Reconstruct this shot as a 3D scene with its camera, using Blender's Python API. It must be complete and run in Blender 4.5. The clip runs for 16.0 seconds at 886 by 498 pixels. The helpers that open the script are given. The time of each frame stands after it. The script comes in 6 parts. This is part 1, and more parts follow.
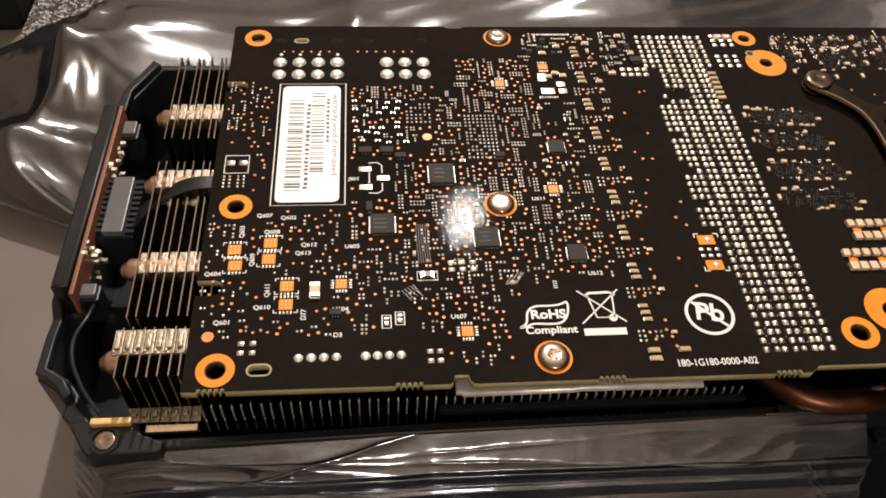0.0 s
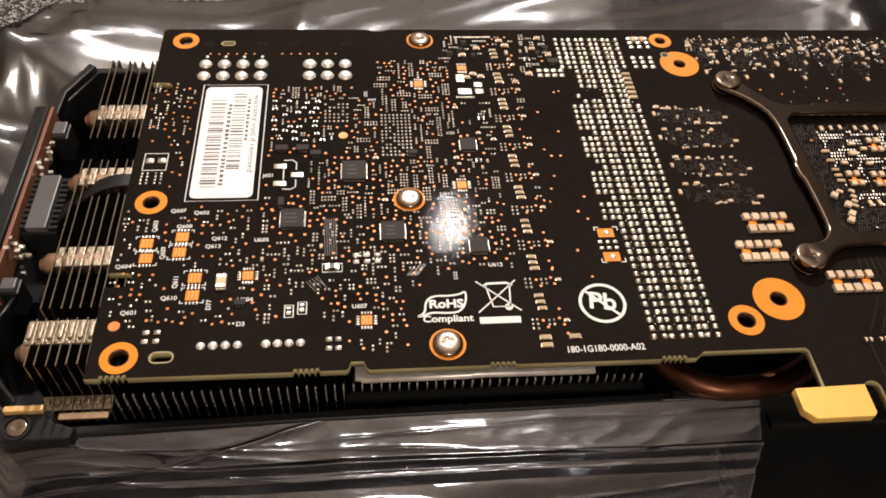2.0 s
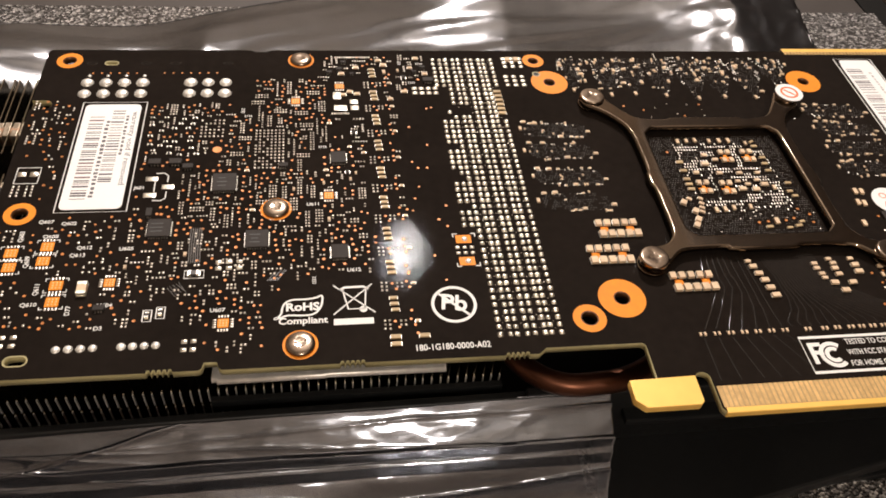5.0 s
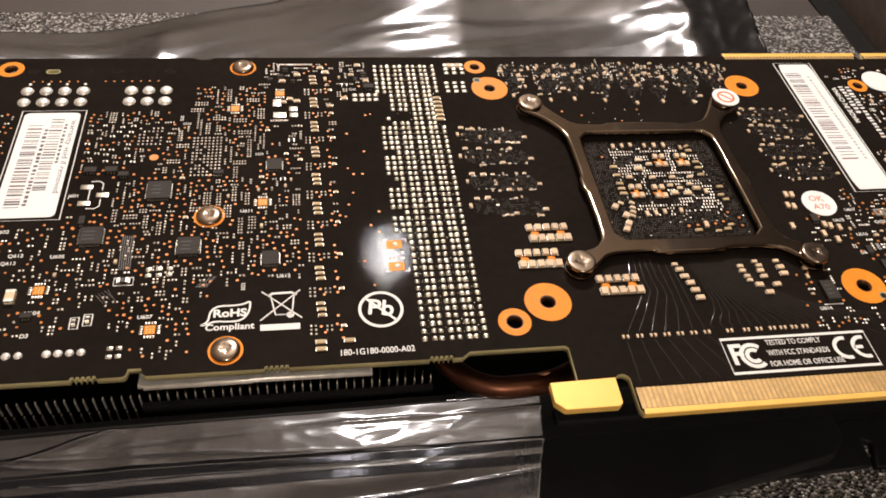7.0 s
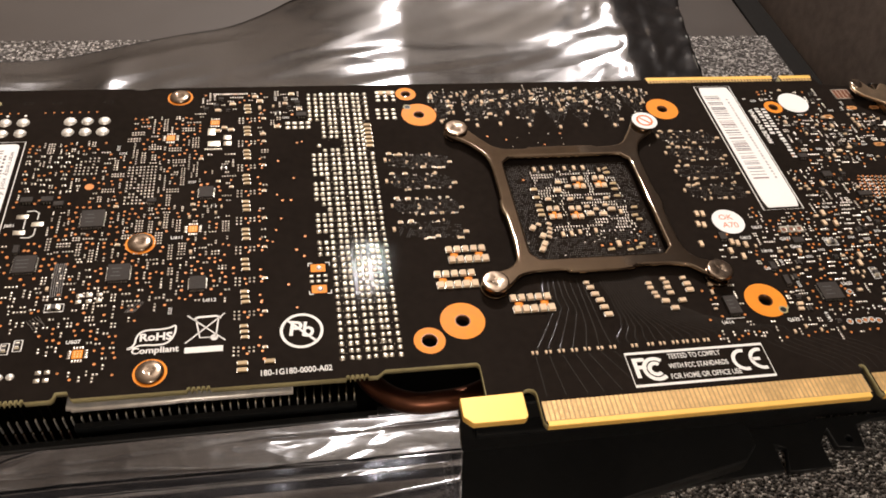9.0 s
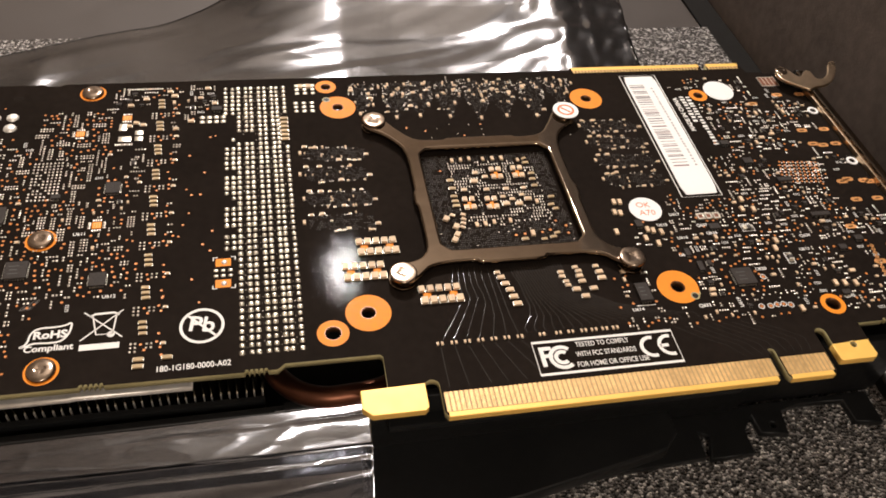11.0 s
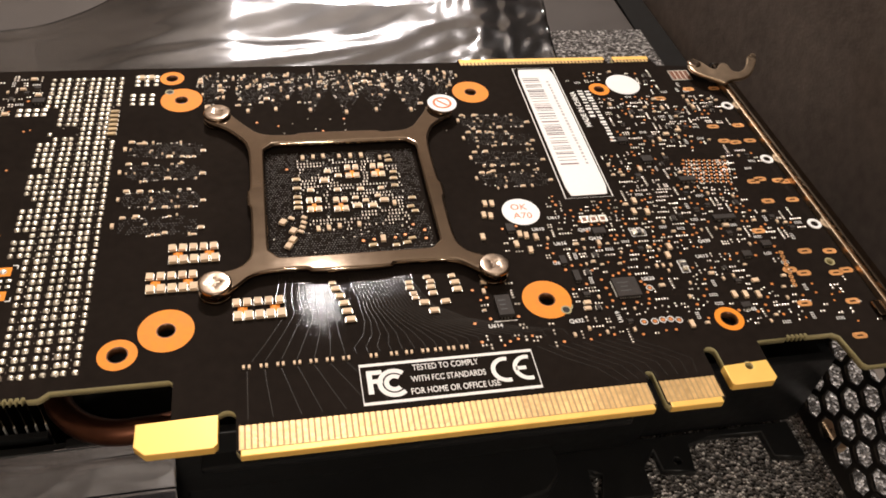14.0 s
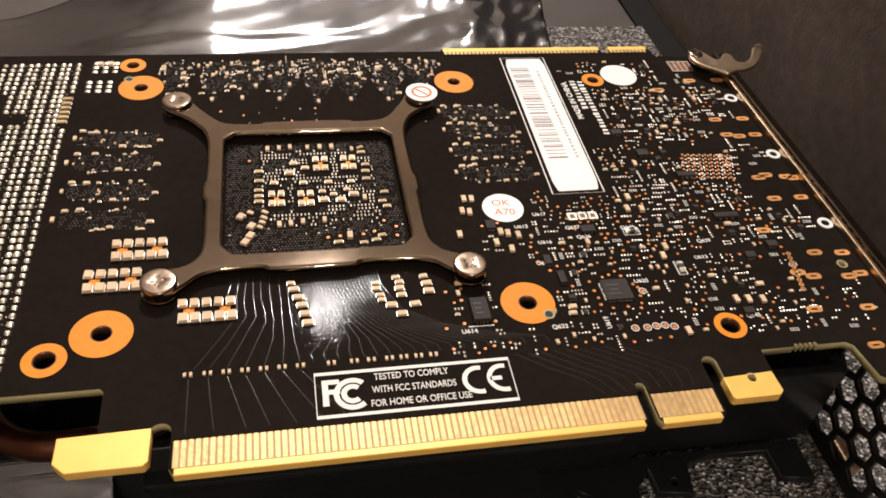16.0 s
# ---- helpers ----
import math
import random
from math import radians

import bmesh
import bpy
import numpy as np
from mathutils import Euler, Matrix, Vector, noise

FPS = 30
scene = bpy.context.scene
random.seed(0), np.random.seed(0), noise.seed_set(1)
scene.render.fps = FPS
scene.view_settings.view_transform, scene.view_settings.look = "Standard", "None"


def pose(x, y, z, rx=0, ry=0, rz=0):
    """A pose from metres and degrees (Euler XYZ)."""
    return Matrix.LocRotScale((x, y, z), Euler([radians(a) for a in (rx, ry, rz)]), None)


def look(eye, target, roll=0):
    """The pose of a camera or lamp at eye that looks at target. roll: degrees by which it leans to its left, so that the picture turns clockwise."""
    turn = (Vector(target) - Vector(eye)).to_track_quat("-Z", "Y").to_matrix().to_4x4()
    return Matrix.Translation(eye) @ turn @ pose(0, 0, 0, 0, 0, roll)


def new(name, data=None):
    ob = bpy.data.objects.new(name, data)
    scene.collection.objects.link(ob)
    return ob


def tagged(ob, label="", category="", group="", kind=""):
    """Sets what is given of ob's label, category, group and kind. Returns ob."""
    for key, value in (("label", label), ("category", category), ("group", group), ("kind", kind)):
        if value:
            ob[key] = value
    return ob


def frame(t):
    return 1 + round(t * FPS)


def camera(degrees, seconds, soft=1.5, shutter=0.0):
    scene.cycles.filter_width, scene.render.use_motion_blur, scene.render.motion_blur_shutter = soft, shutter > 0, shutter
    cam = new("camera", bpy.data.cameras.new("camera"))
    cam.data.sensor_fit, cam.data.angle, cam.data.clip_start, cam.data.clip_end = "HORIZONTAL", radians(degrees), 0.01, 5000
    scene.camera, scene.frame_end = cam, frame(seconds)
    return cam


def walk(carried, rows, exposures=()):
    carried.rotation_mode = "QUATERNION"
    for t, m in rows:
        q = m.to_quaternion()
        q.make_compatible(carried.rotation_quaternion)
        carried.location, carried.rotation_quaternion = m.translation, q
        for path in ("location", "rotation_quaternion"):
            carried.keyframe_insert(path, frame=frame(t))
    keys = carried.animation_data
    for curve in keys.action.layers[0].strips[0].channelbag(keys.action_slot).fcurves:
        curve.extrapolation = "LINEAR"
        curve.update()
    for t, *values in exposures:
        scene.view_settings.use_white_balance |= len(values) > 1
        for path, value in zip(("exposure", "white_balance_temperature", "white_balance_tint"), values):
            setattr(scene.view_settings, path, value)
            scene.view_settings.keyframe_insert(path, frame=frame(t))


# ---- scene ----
cam = camera(57.9, 16.0, soft=1.75)
PATH = [
    (0, (-0.10315, -0.04894, 0.16361), (-0.10145, -0.03644, 0.14809), 4.8),
    (0.5, (-0.09997, -0.05065, 0.16558), (-0.09827, -0.03816, 0.15005), 4.7),
    (1, (-0.09742, -0.05258, 0.16604), (-0.09571, -0.04002, 0.15057), 4.6),
    (1.5, (-0.09443, -0.05436, 0.16596), (-0.09262, -0.04177, 0.15053), 5.0),
    (2, (-0.08730, -0.05568, 0.16716), (-0.08543, -0.04306, 0.15176), 5.1),
    (2.5, (-0.08101, -0.05786, 0.16873), (-0.07902, -0.04522, 0.15336), 5.3),
    (3, (-0.07792, -0.06083, 0.17023), (-0.07564, -0.04801, 0.15505), 6.1),
    (3.5, (-0.07701, -0.06265, 0.17116), (-0.07454, -0.04963, 0.15617), 6.5),
    (4, (-0.07408, -0.06387, 0.17020), (-0.07142, -0.05077, 0.15532), 7.0),
    (6.5, (-0.06001, -0.06768, 0.17261), (-0.05706, -0.05458, 0.15779), 7.2),
    (7, (-0.05603, -0.06813, 0.17418), (-0.05301, -0.05504, 0.15937), 7.4),
    (7.5, (-0.05157, -0.06820, 0.17785), (-0.04846, -0.05509, 0.16307), 7.4),
    (8, (-0.04947, -0.07073, 0.18085), (-0.04630, -0.05757, 0.16613), 7.4),
    (8.5, (-0.04659, -0.07271, 0.18284), (-0.04332, -0.05951, 0.16818), 7.5),
    (9, (-0.04338, -0.07376, 0.18337), (-0.03999, -0.06053, 0.16877), 7.6),
    (11.5, (-0.02062, -0.07704, 0.18065), (-0.01679, -0.06384, 0.16612), 7.7),
    (12, (-0.01324, -0.07510, 0.17819), (-0.00934, -0.06186, 0.16371), 7.7),
    (12.5, (-0.00505, -0.07432, 0.17669), (-0.00098, -0.06108, 0.16226), 7.8),
    (13, (0.00044, -0.07312, 0.17403), (0.00471, -0.05986, 0.15968), 7.9),
    (13.5, (0.00522, -0.07219, 0.16888), (0.00941, -0.05869, 0.15474), 8.0),
    (14, (0.00936, -0.06845, 0.16270), (0.01329, -0.05474, 0.14868), 7.5),
    (14.5, (0.01135, -0.06711, 0.15979), (0.01524, -0.05311, 0.14604), 7.6),
    (15, (0.01160, -0.06422, 0.15622), (0.01535, -0.05011, 0.14255), 7.2),
    (15.5, (0.01456, -0.06399, 0.15323), (0.01828, -0.04996, 0.13947), 7.1),
    (16, (0.01857, -0.06160, 0.15147), (0.02230, -0.04764, 0.13764), 7.1),
]
walk(cam, [(t, look(eye, target, roll)) for t, eye, target, roll in PATH])

# ---- world and light ----
world = bpy.data.worlds.new("room_air")
scene.world = world
world.use_nodes = True
world.node_tree.nodes["Background"].inputs[0].default_value = (1.0, 0.80, 0.62, 1)
world.node_tree.nodes["Background"].inputs[1].default_value = 0.02
bulb = bpy.data.lights.new("pendant_bulb", "POINT")
bulb.energy, bulb.shadow_soft_size, bulb.color = 84, 0.012, (1.0, 0.92, 0.885)
bulb_ob = new("pendant_bulb", bulb)
bulb_ob.location = (0.075, 0.97, 1.11)
wall_bulb = bpy.data.lights.new("ceiling_bulb", "POINT")
wall_bulb.energy, wall_bulb.shadow_soft_size, wall_bulb.color = 38, 0.05, (1.0, 0.90, 0.80)
wall_bulb_ob = new("ceiling_bulb", wall_bulb)
wall_bulb_ob.location = (0.10, -1.30, 1.20)
scene.view_settings.exposure = -0.15

K = 0.001          # millimetres to metres
ZT = 50.0          # top face of the circuit board, mm above the table
rng = random.Random(7)


# ---- materials ----
def material(name, color, rough=0.5, metal=0.0, vary=0.15, scale=300.0, bump=0.0, bump_scale=900.0,
             spec=0.5, per_object=0.0, coat=0.0, stretch=(1, 1, 1)):
    m = bpy.data.materials.new(name)
    m.use_nodes = True
    nt = m.node_tree
    b = nt.nodes["Principled BSDF"]
    b.inputs["Metallic"].default_value = metal
    b.inputs["Specular IOR Level"].default_value = spec
    b.inputs["Coat Weight"].default_value = coat
    b.inputs["Coat Roughness"].default_value = 0.12
    geo = nt.nodes.new("ShaderNodeNewGeometry")
    mp = nt.nodes.new("ShaderNodeMapping")
    mp.inputs["Scale"].default_value = stretch
    nt.links.new(geo.outputs["Position"], mp.inputs[0])
    n1 = nt.nodes.new("ShaderNodeTexNoise")
    n1.inputs["Scale"].default_value = scale
    n1.inputs["Detail"].default_value = 6
    n2 = nt.nodes.new("ShaderNodeTexNoise")
    n2.inputs["Scale"].default_value = scale * 0.11
    n2.inputs["Detail"].default_value = 3
    add = nt.nodes.new("ShaderNodeMath")
    add.operation = "ADD"
    for n in (n1, n2):
        nt.links.new(mp.outputs[0], n.inputs["Vector"])
    nt.links.new(n1.outputs["Fac"], add.inputs[0])
    nt.links.new(n2.outputs["Fac"], add.inputs[1])
    val = nt.nodes.new("ShaderNodeMapRange")
    val.inputs["From Min"].default_value, val.inputs["From Max"].default_value = 0.6, 1.4
    val.inputs["To Min"].default_value, val.inputs["To Max"].default_value = 1 - vary, 1 + vary
    nt.links.new(add.outputs[0], val.inputs["Value"])
    hsv = nt.nodes.new("ShaderNodeHueSaturation")
    hsv.inputs["Color"].default_value = (*color, 1)
    last = val.outputs[0]
    if per_object:
        info = nt.nodes.new("ShaderNodeObjectInfo")
        isl = nt.nodes.new("ShaderNodeMapRange")
        isl.inputs["To Min"].default_value, isl.inputs["To Max"].default_value = 1 - per_object, 1 + per_object
        both = nt.nodes.new("ShaderNodeMath")
        both.operation = "PINGPONG"
        both.inputs[1].default_value = 1.0
        total = nt.nodes.new("ShaderNodeMath")
        total.operation = "ADD"
        nt.links.new(info.outputs["Random"], total.inputs[0])
        nt.links.new(geo.outputs["Random Per Island"], total.inputs[1])
        nt.links.new(total.outputs[0], both.inputs[0])
        nt.links.new(both.outputs[0], isl.inputs["Value"])
        mul = nt.nodes.new("ShaderNodeMath")
        mul.operation = "MULTIPLY"
        nt.links.new(last, mul.inputs[0])
        nt.links.new(isl.outputs[0], mul.inputs[1])
        last = mul.outputs[0]
    nt.links.new(last, hsv.inputs["Value"])
    nt.links.new(hsv.outputs[0], b.inputs["Base Color"])
    r = nt.nodes.new("ShaderNodeMapRange")
    r.inputs["From Min"].default_value, r.inputs["From Max"].default_value = 0.6, 1.4
    r.inputs["To Min"].default_value, r.inputs["To Max"].default_value = max(0.02, rough * 0.8), min(1, rough * 1.2)
    nt.links.new(add.outputs[0], r.inputs["Value"])
    nt.links.new(r.outputs[0], b.inputs["Roughness"])
    if bump:
        n3 = nt.nodes.new("ShaderNodeTexNoise")
        n3.inputs["Scale"].default_value = bump_scale
        n3.inputs["Detail"].default_value = 4
        nt.links.new(mp.outputs[0], n3.inputs["Vector"])
        bp = nt.nodes.new("ShaderNodeBump")
        bp.inputs["Strength"].default_value = bump
        bp.inputs["Distance"].default_value = 0.0004
        nt.links.new(n3.outputs["Fac"], bp.inputs["Height"])
        nt.links.new(bp.outputs[0], b.inputs["Normal"])
    return m


MASK = material("black_solder_mask", (0.0142, 0.0109, 0.0089), 0.036, spec=0.008, vary=0.25, scale=500, bump=0.04, bump_scale=1700)
TRACE = material("masked_copper_trace", (0.019, 0.016, 0.0135), 0.10, spec=0.16, vary=0.2, scale=900)
FR4 = material("glass_fibre_edge", (0.36, 0.31, 0.15), 0.6, vary=0.25, scale=1500, stretch=(1, 1, 4))
COPPER = material("bare_copper_pad", (0.84, 0.27, 0.022), 0.55, metal=0.0, spec=0.2, vary=0.12, scale=700, bump=0.05)
VIA = material("copper_via", (0.58, 0.205, 0.05), 0.45, metal=0.2, vary=0.2, per_object=0.25)
SOLDER = material("tin_solder", (0.74, 0.69, 0.59), 0.36, metal=1.0, vary=0.2, scale=1500, per_object=0.4, bump=0.25, bump_scale=2500)
CERAMIC = material("tan_ceramic", (0.64, 0.475, 0.315), 0.6, spec=0.25, vary=0.15, scale=1500, per_object=0.2)
GILTCAP = material("ochre_ceramic", (0.44, 0.32, 0.175), 0.55, spec=0.25, vary=0.2, scale=1500, per_object=0.25)
DARKPART = material("dark_ceramic", (0.05, 0.045, 0.042), 0.4, vary=0.2, scale=1500, per_object=0.25)
CHIP = material("moulded_chip", (0.042, 0.036, 0.032), 0.55, spec=0.12, vary=0.15, scale=2500, bump=0.3, bump_scale=6000)
SILK = material("white_silkscreen", (0.80, 0.78, 0.74), 0.6, vary=0.06, scale=2500)
SILKDIM = material("worn_lacquer", (0.13, 0.115, 0.10), 0.35, vary=0.4, scale=2500)
PAPER = material("white_label", (0.86, 0.85, 0.83), 0.45, vary=0.03, scale=900)
INK = material("grey_print", (0.115, 0.10, 0.105), 0.6, vary=0.2)
INKPALE = material("pale_grey_print", (0.42, 0.39, 0.39), 0.6, vary=0.2)
INKDARK = material("faint_chip_print", (0.05, 0.047, 0.044), 0.6, vary=0.2)
BEAD = material("bright_solder_dome", (0.82, 0.79, 0.73), 0.46, metal=0.65, vary=0.2, scale=900, bump=0.3, bump_scale=1200)
INKRED = material("red_grey_print", (0.24, 0.155, 0.15), 0.6, vary=0.2)
INKORANGE = material("orange_print", (0.72, 0.16, 0.04), 0.6, vary=0.1)
GOLD = material("gold_contact", (0.64, 0.41, 0.165), 0.45, metal=0.35, vary=0.3, scale=900, per_object=0.10, bump=0.2)
YELLOW = material("bright_gold_plating", (0.95, 0.575, 0.135), 0.42, metal=0.2, vary=0.06)
NICKEL = material("bronze_nickel", (0.185, 0.142, 0.104), 0.06, metal=1.0, vary=0.12, scale=350, bump=0.02, bump_scale=260)
SCREW = material("screw_nickel", (0.30, 0.235, 0.18), 0.2, metal=1.0, vary=0.15, scale=900, bump=0.025)
FIN = material("fin_nickel", (0.34, 0.288, 0.215), 0.22, metal=1.0, vary=0.2, scale=500)
PIPE = material("heatpipe_copper", (0.60, 0.38, 0.26), 0.34, metal=1.0, vary=0.25, scale=300)
PADTIN = material("dull_tin_pad", (0.64, 0.585, 0.51), 0.36, metal=1.0, vary=0.2, scale=1500, per_object=0.45, bump=0.25, bump_scale=2500)
# copper darkened in its colour for the shadow under the board edge
SHADEPIPE = material("shaded_copper", (0.105, 0.04, 0.022), 0.36, metal=0.9, vary=0.3, scale=250)
STEEL = material("plate_metal", (0.82, 0.78, 0.72), 0.45, metal=0.7, vary=0.25, scale=500, bump=0.2)
PLASTIC = material("black_plastic", (0.011, 0.011, 0.011), 0.38, spec=0.28, vary=0.2, scale=500, bump=0.06)
DARKSTEEL = material("black_bracket_metal", (0.04, 0.037, 0.034), 0.4, metal=0.6, vary=0.2)
GREYPLASTIC = material("grey_connector", (0.095, 0.092, 0.092), 0.4, vary=0.1)
HOLEWALL = material("plated_hole_wall", (0.13, 0.055, 0.022), 0.35, metal=0.5, vary=0.3)
REDBOARD = material("red_brown_board", (0.20, 0.075, 0.035), 0.5, vary=0.15)
RUBBER = material("black_cable", (0.008, 0.008, 0.008), 0.4, vary=0.2)
TABLE = material("grey_brown_tabletop", (0.165, 0.14, 0.12), 0.36, spec=0.3, vary=0.10, scale=60, bump=0.03)
WALL = material("warm_wall", (0.40, 0.345, 0.29), 0.8, vary=0.05, scale=8)
CEIL = material("pale_ceiling", (0.54, 0.49, 0.43), 0.85, vary=0.04, scale=6)
FLOORM = material("wood_floor", (0.22, 0.13, 0.07), 0.5, vary=0.2, scale=15)
ORANGE = material("orange_plastic", (0.80, 0.32, 0.06), 0.4, vary=0.05)
BOXBLACK = material("black_card", (0.012, 0.011, 0.010), 0.85, spec=0.1, vary=0.2, scale=200)
FILM = material("silver_antistatic_film", (0.26, 0.257, 0.26), 0.145, metal=0.94, vary=0.10, scale=60, bump=0.05, bump_scale=260)
FILMFRONT = material("creased_film", (0.38, 0.39, 0.43), 0.13, metal=0.94, vary=0.15, scale=60, bump=0.08, bump_scale=140, stretch=(0.35, 1, 1))


def crease(m, scale, stretch, turn, depth, alpha):
    """Sharp creases between flat facets, added to a film; alpha below 1 lets the film show what lies behind it."""
    nt = m.node_tree
    b = nt.nodes["Principled BSDF"]
    b.inputs["Alpha"].default_value = alpha
    geo = nt.nodes.new("ShaderNodeNewGeometry")
    mp = nt.nodes.new("ShaderNodeMapping")
    mp.inputs["Rotation"].default_value = (0, 0, radians(turn))
    mp.inputs["Scale"].default_value = stretch
    wob = nt.nodes.new("ShaderNodeTexNoise")
    wob.inputs["Scale"].default_value = scale * 0.5
    shift = nt.nodes.new("ShaderNodeVectorMath")
    shift.operation = "MULTIPLY_ADD"
    shift.inputs[1].default_value = (0.5 / scale,) * 3
    v = nt.nodes.new("ShaderNodeTexVoronoi")
    v.inputs["Scale"].default_value = scale
    nt.links.new(geo.outputs["Position"], mp.inputs[0])
    nt.links.new(mp.outputs[0], wob.inputs["Vector"])
    nt.links.new(wob.outputs["Color"], shift.inputs[0])
    nt.links.new(mp.outputs[0], shift.inputs[2])
    nt.links.new(shift.outputs[0], v.inputs["Vector"])
    bp = nt.nodes.new("ShaderNodeBump")
    bp.inputs["Strength"].default_value, bp.inputs["Distance"].default_value = 1.0, depth
    nt.links.new(v.outputs["Distance"], bp.inputs["Height"])
    nt.links.new(b.inputs["Normal"].links[0].from_socket, bp.inputs["Normal"])
    nt.links.new(bp.outputs[0], b.inputs["Normal"])


crease(FILM, 38, (0.3, 1, 1), -15, 0.0009, 1.0)
crease(FILMFRONT, 60, (0.2, 1, 1), -4, 0.0006, 0.72)

SLOTGOLD = material("plated_slot_gold", (0.70, 0.335, 0.12), 0.4, metal=0.4, vary=0.2, scale=900, per_object=0.2)
# dark colour for the dimmer far stretch of the tabletop
DIMTABLE = material("dim_far_tabletop", (0.062, 0.052, 0.046), 0.5, spec=0.25, vary=0.10, scale=80)
PLATEWHITE = material("bright_plate", (0.90, 0.85, 0.78), 0.38, metal=0.55, vary=0.2, scale=400, bump=0.2)
DIMVIA = material("masked_via", (0.05, 0.045, 0.04), 0.3, spec=0.3, vary=0.3, scale=1500, per_object=0.4)
GOLDBED = material("bare_laminate_between_contacts", (0.46, 0.305, 0.13), 0.6, vary=0.2)
EDGEMETAL = material("pale_gold_bracket", (0.62, 0.47, 0.32), 0.30, metal=1.0, vary=0.2, scale=300)
COLLAR = material("soldered_collar", (0.36, 0.30, 0.225), 0.45, metal=1.0, vary=0.35, scale=900, bump=0.6, bump_scale=1300)


def foam_material():
    m = material("charcoal_foam", (0.20, 0.185, 0.17), 0.2, vary=0.6, scale=1100, spec=1.0)
    nt = m.node_tree
    b = nt.nodes["Principled BSDF"]
    geo = nt.nodes.new("ShaderNodeNewGeometry")
    v = nt.nodes.new("ShaderNodeTexVoronoi")
    v.inputs["Scale"].default_value = 1250
    nt.links.new(geo.outputs["Position"], v.inputs["Vector"])
    bp = nt.nodes.new("ShaderNodeBump")
    bp.inputs["Strength"].default_value, bp.inputs["Distance"].default_value = 1.0, 0.0016
    fine = nt.nodes.new("ShaderNodeTexNoise")
    fine.inputs["Scale"].default_value, fine.inputs["Detail"].default_value = 700, 5
    nt.links.new(geo.outputs["Position"], fine.inputs["Vector"])
    mixed = nt.nodes.new("ShaderNodeMath")
    mixed.operation = "MULTIPLY_ADD"
    mixed.inputs[1].default_value = 0.35
    nt.links.new(fine.outputs["Fac"], mixed.inputs[0])
    nt.links.new(v.outputs["Distance"], mixed.inputs[2])
    nt.links.new(mixed.outputs[0], bp.inputs["Height"])
    # pale cells at random put the foam's sparkle into its base colour
    sep = nt.nodes.new("ShaderNodeSeparateColor")
    nt.links.new(v.outputs["Color"], sep.inputs[0])
    power = nt.nodes.new("ShaderNodeMath")
    power.operation = "POWER"
    power.inputs[1].default_value = 3.2
    nt.links.new(sep.outputs[0], power.inputs[0])
    cell = nt.nodes.new("ShaderNodeMix")
    cell.data_type = "RGBA"
    cell.inputs[6].default_value, cell.inputs[7].default_value = (0.07, 0.065, 0.061, 1), (0.88, 0.83, 0.79, 1)
    nt.links.new(power.outputs[0], cell.inputs[0])
    nt.links.new(cell.outputs[2], b.inputs["Base Color"])
    nt.links.new(bp.outputs[0], b.inputs["Normal"])
    return m


def cloth_material():
    m = material("charcoal_woven_cloth", (0.19, 0.165, 0.15), 0.9, vary=0.3, scale=260, spec=0.15)
    nt = m.node_tree
    b = nt.nodes["Principled BSDF"]
    geo = nt.nodes.new("ShaderNodeNewGeometry")
    mp = nt.nodes.new("ShaderNodeMapping")
    mp.inputs["Scale"].default_value = (1, 500, 800)
    n = nt.nodes.new("ShaderNodeTexNoise")
    n.inputs["Scale"].default_value = 1.5
    nt.links.new(geo.outputs["Position"], mp.inputs[0])
    nt.links.new(mp.outputs[0], n.inputs["Vector"])
    bp = nt.nodes.new("ShaderNodeBump")
    bp.inputs["Strength"].default_value, bp.inputs["Distance"].default_value = 0.22, 0.0005
    nt.links.new(n.outputs["Fac"], bp.inputs["Height"])
    nt.links.new(bp.outputs[0], b.inputs["Normal"])
    return m


FOAM, CLOTH = foam_material(), cloth_material()

# ---- mesh helpers (all in mm) ----
PLACE = {}


def part(name, mesh, mat=None, parent=None, label="", loc=(0, 0, 0), rot=0.0, scale=None):
    """One mesh object at loc (mm), under parent."""
    if isinstance(mesh, bmesh.types.BMesh):
        me = bpy.data.meshes.new(name)
        mesh.to_mesh(me)
        mesh.free()
        mesh = me
    if mat is not None and not mesh.materials:
        mesh.materials.append(mat)
    ob = new(name, mesh)
    w = Vector(loc)
    if parent is not None:
        ob.parent = parent
        ob.location = (w - PLACE[parent.name]) * K
    else:
        ob.location = w * K
    PLACE[ob.name] = w
    ob.rotation_euler[2] = radians(rot)
    if scale:
        ob.scale = scale
    if label:
        ob["label"] = label
    return ob


def thing(name, label, category, loc=(0, 0, 0), group="", kind=""):
    ob = new(name)
    ob.location = Vector(loc) * K
    ob.empty_display_size = 0.01
    PLACE[ob.name] = Vector(loc)
    return tagged(ob, label, category, group, kind)


def box(bm, x0, x1, y0, y1, z0, z1, bevel=0.0, mat=0):
    r = bmesh.ops.create_cube(bm, size=1)
    for v in r["verts"]:
        v.co = Vector(((x0 + x1) / 2 + v.co.x * (x1 - x0), (y0 + y1) / 2 + v.co.y * (y1 - y0), (z0 + z1) / 2 + v.co.z * (z1 - z0))) * K
    faces = list({f for v in r["verts"] for f in v.link_faces})
    for f in faces:
        f.material_index = mat
    if bevel:
        edges = list({e for f in faces for e in f.edges})
        out = bmesh.ops.bevel(bm, geom=edges, offset=bevel * K, segments=2, profile=0.6, affect="EDGES")
        for f in out["faces"]:
            f.material_index = mat
    return bm


def box_mesh(x0, x1, y0, y1, z0, z1, bevel=0.0):
    return box(bmesh.new(), x0, x1, y0, y1, z0, z1, bevel)


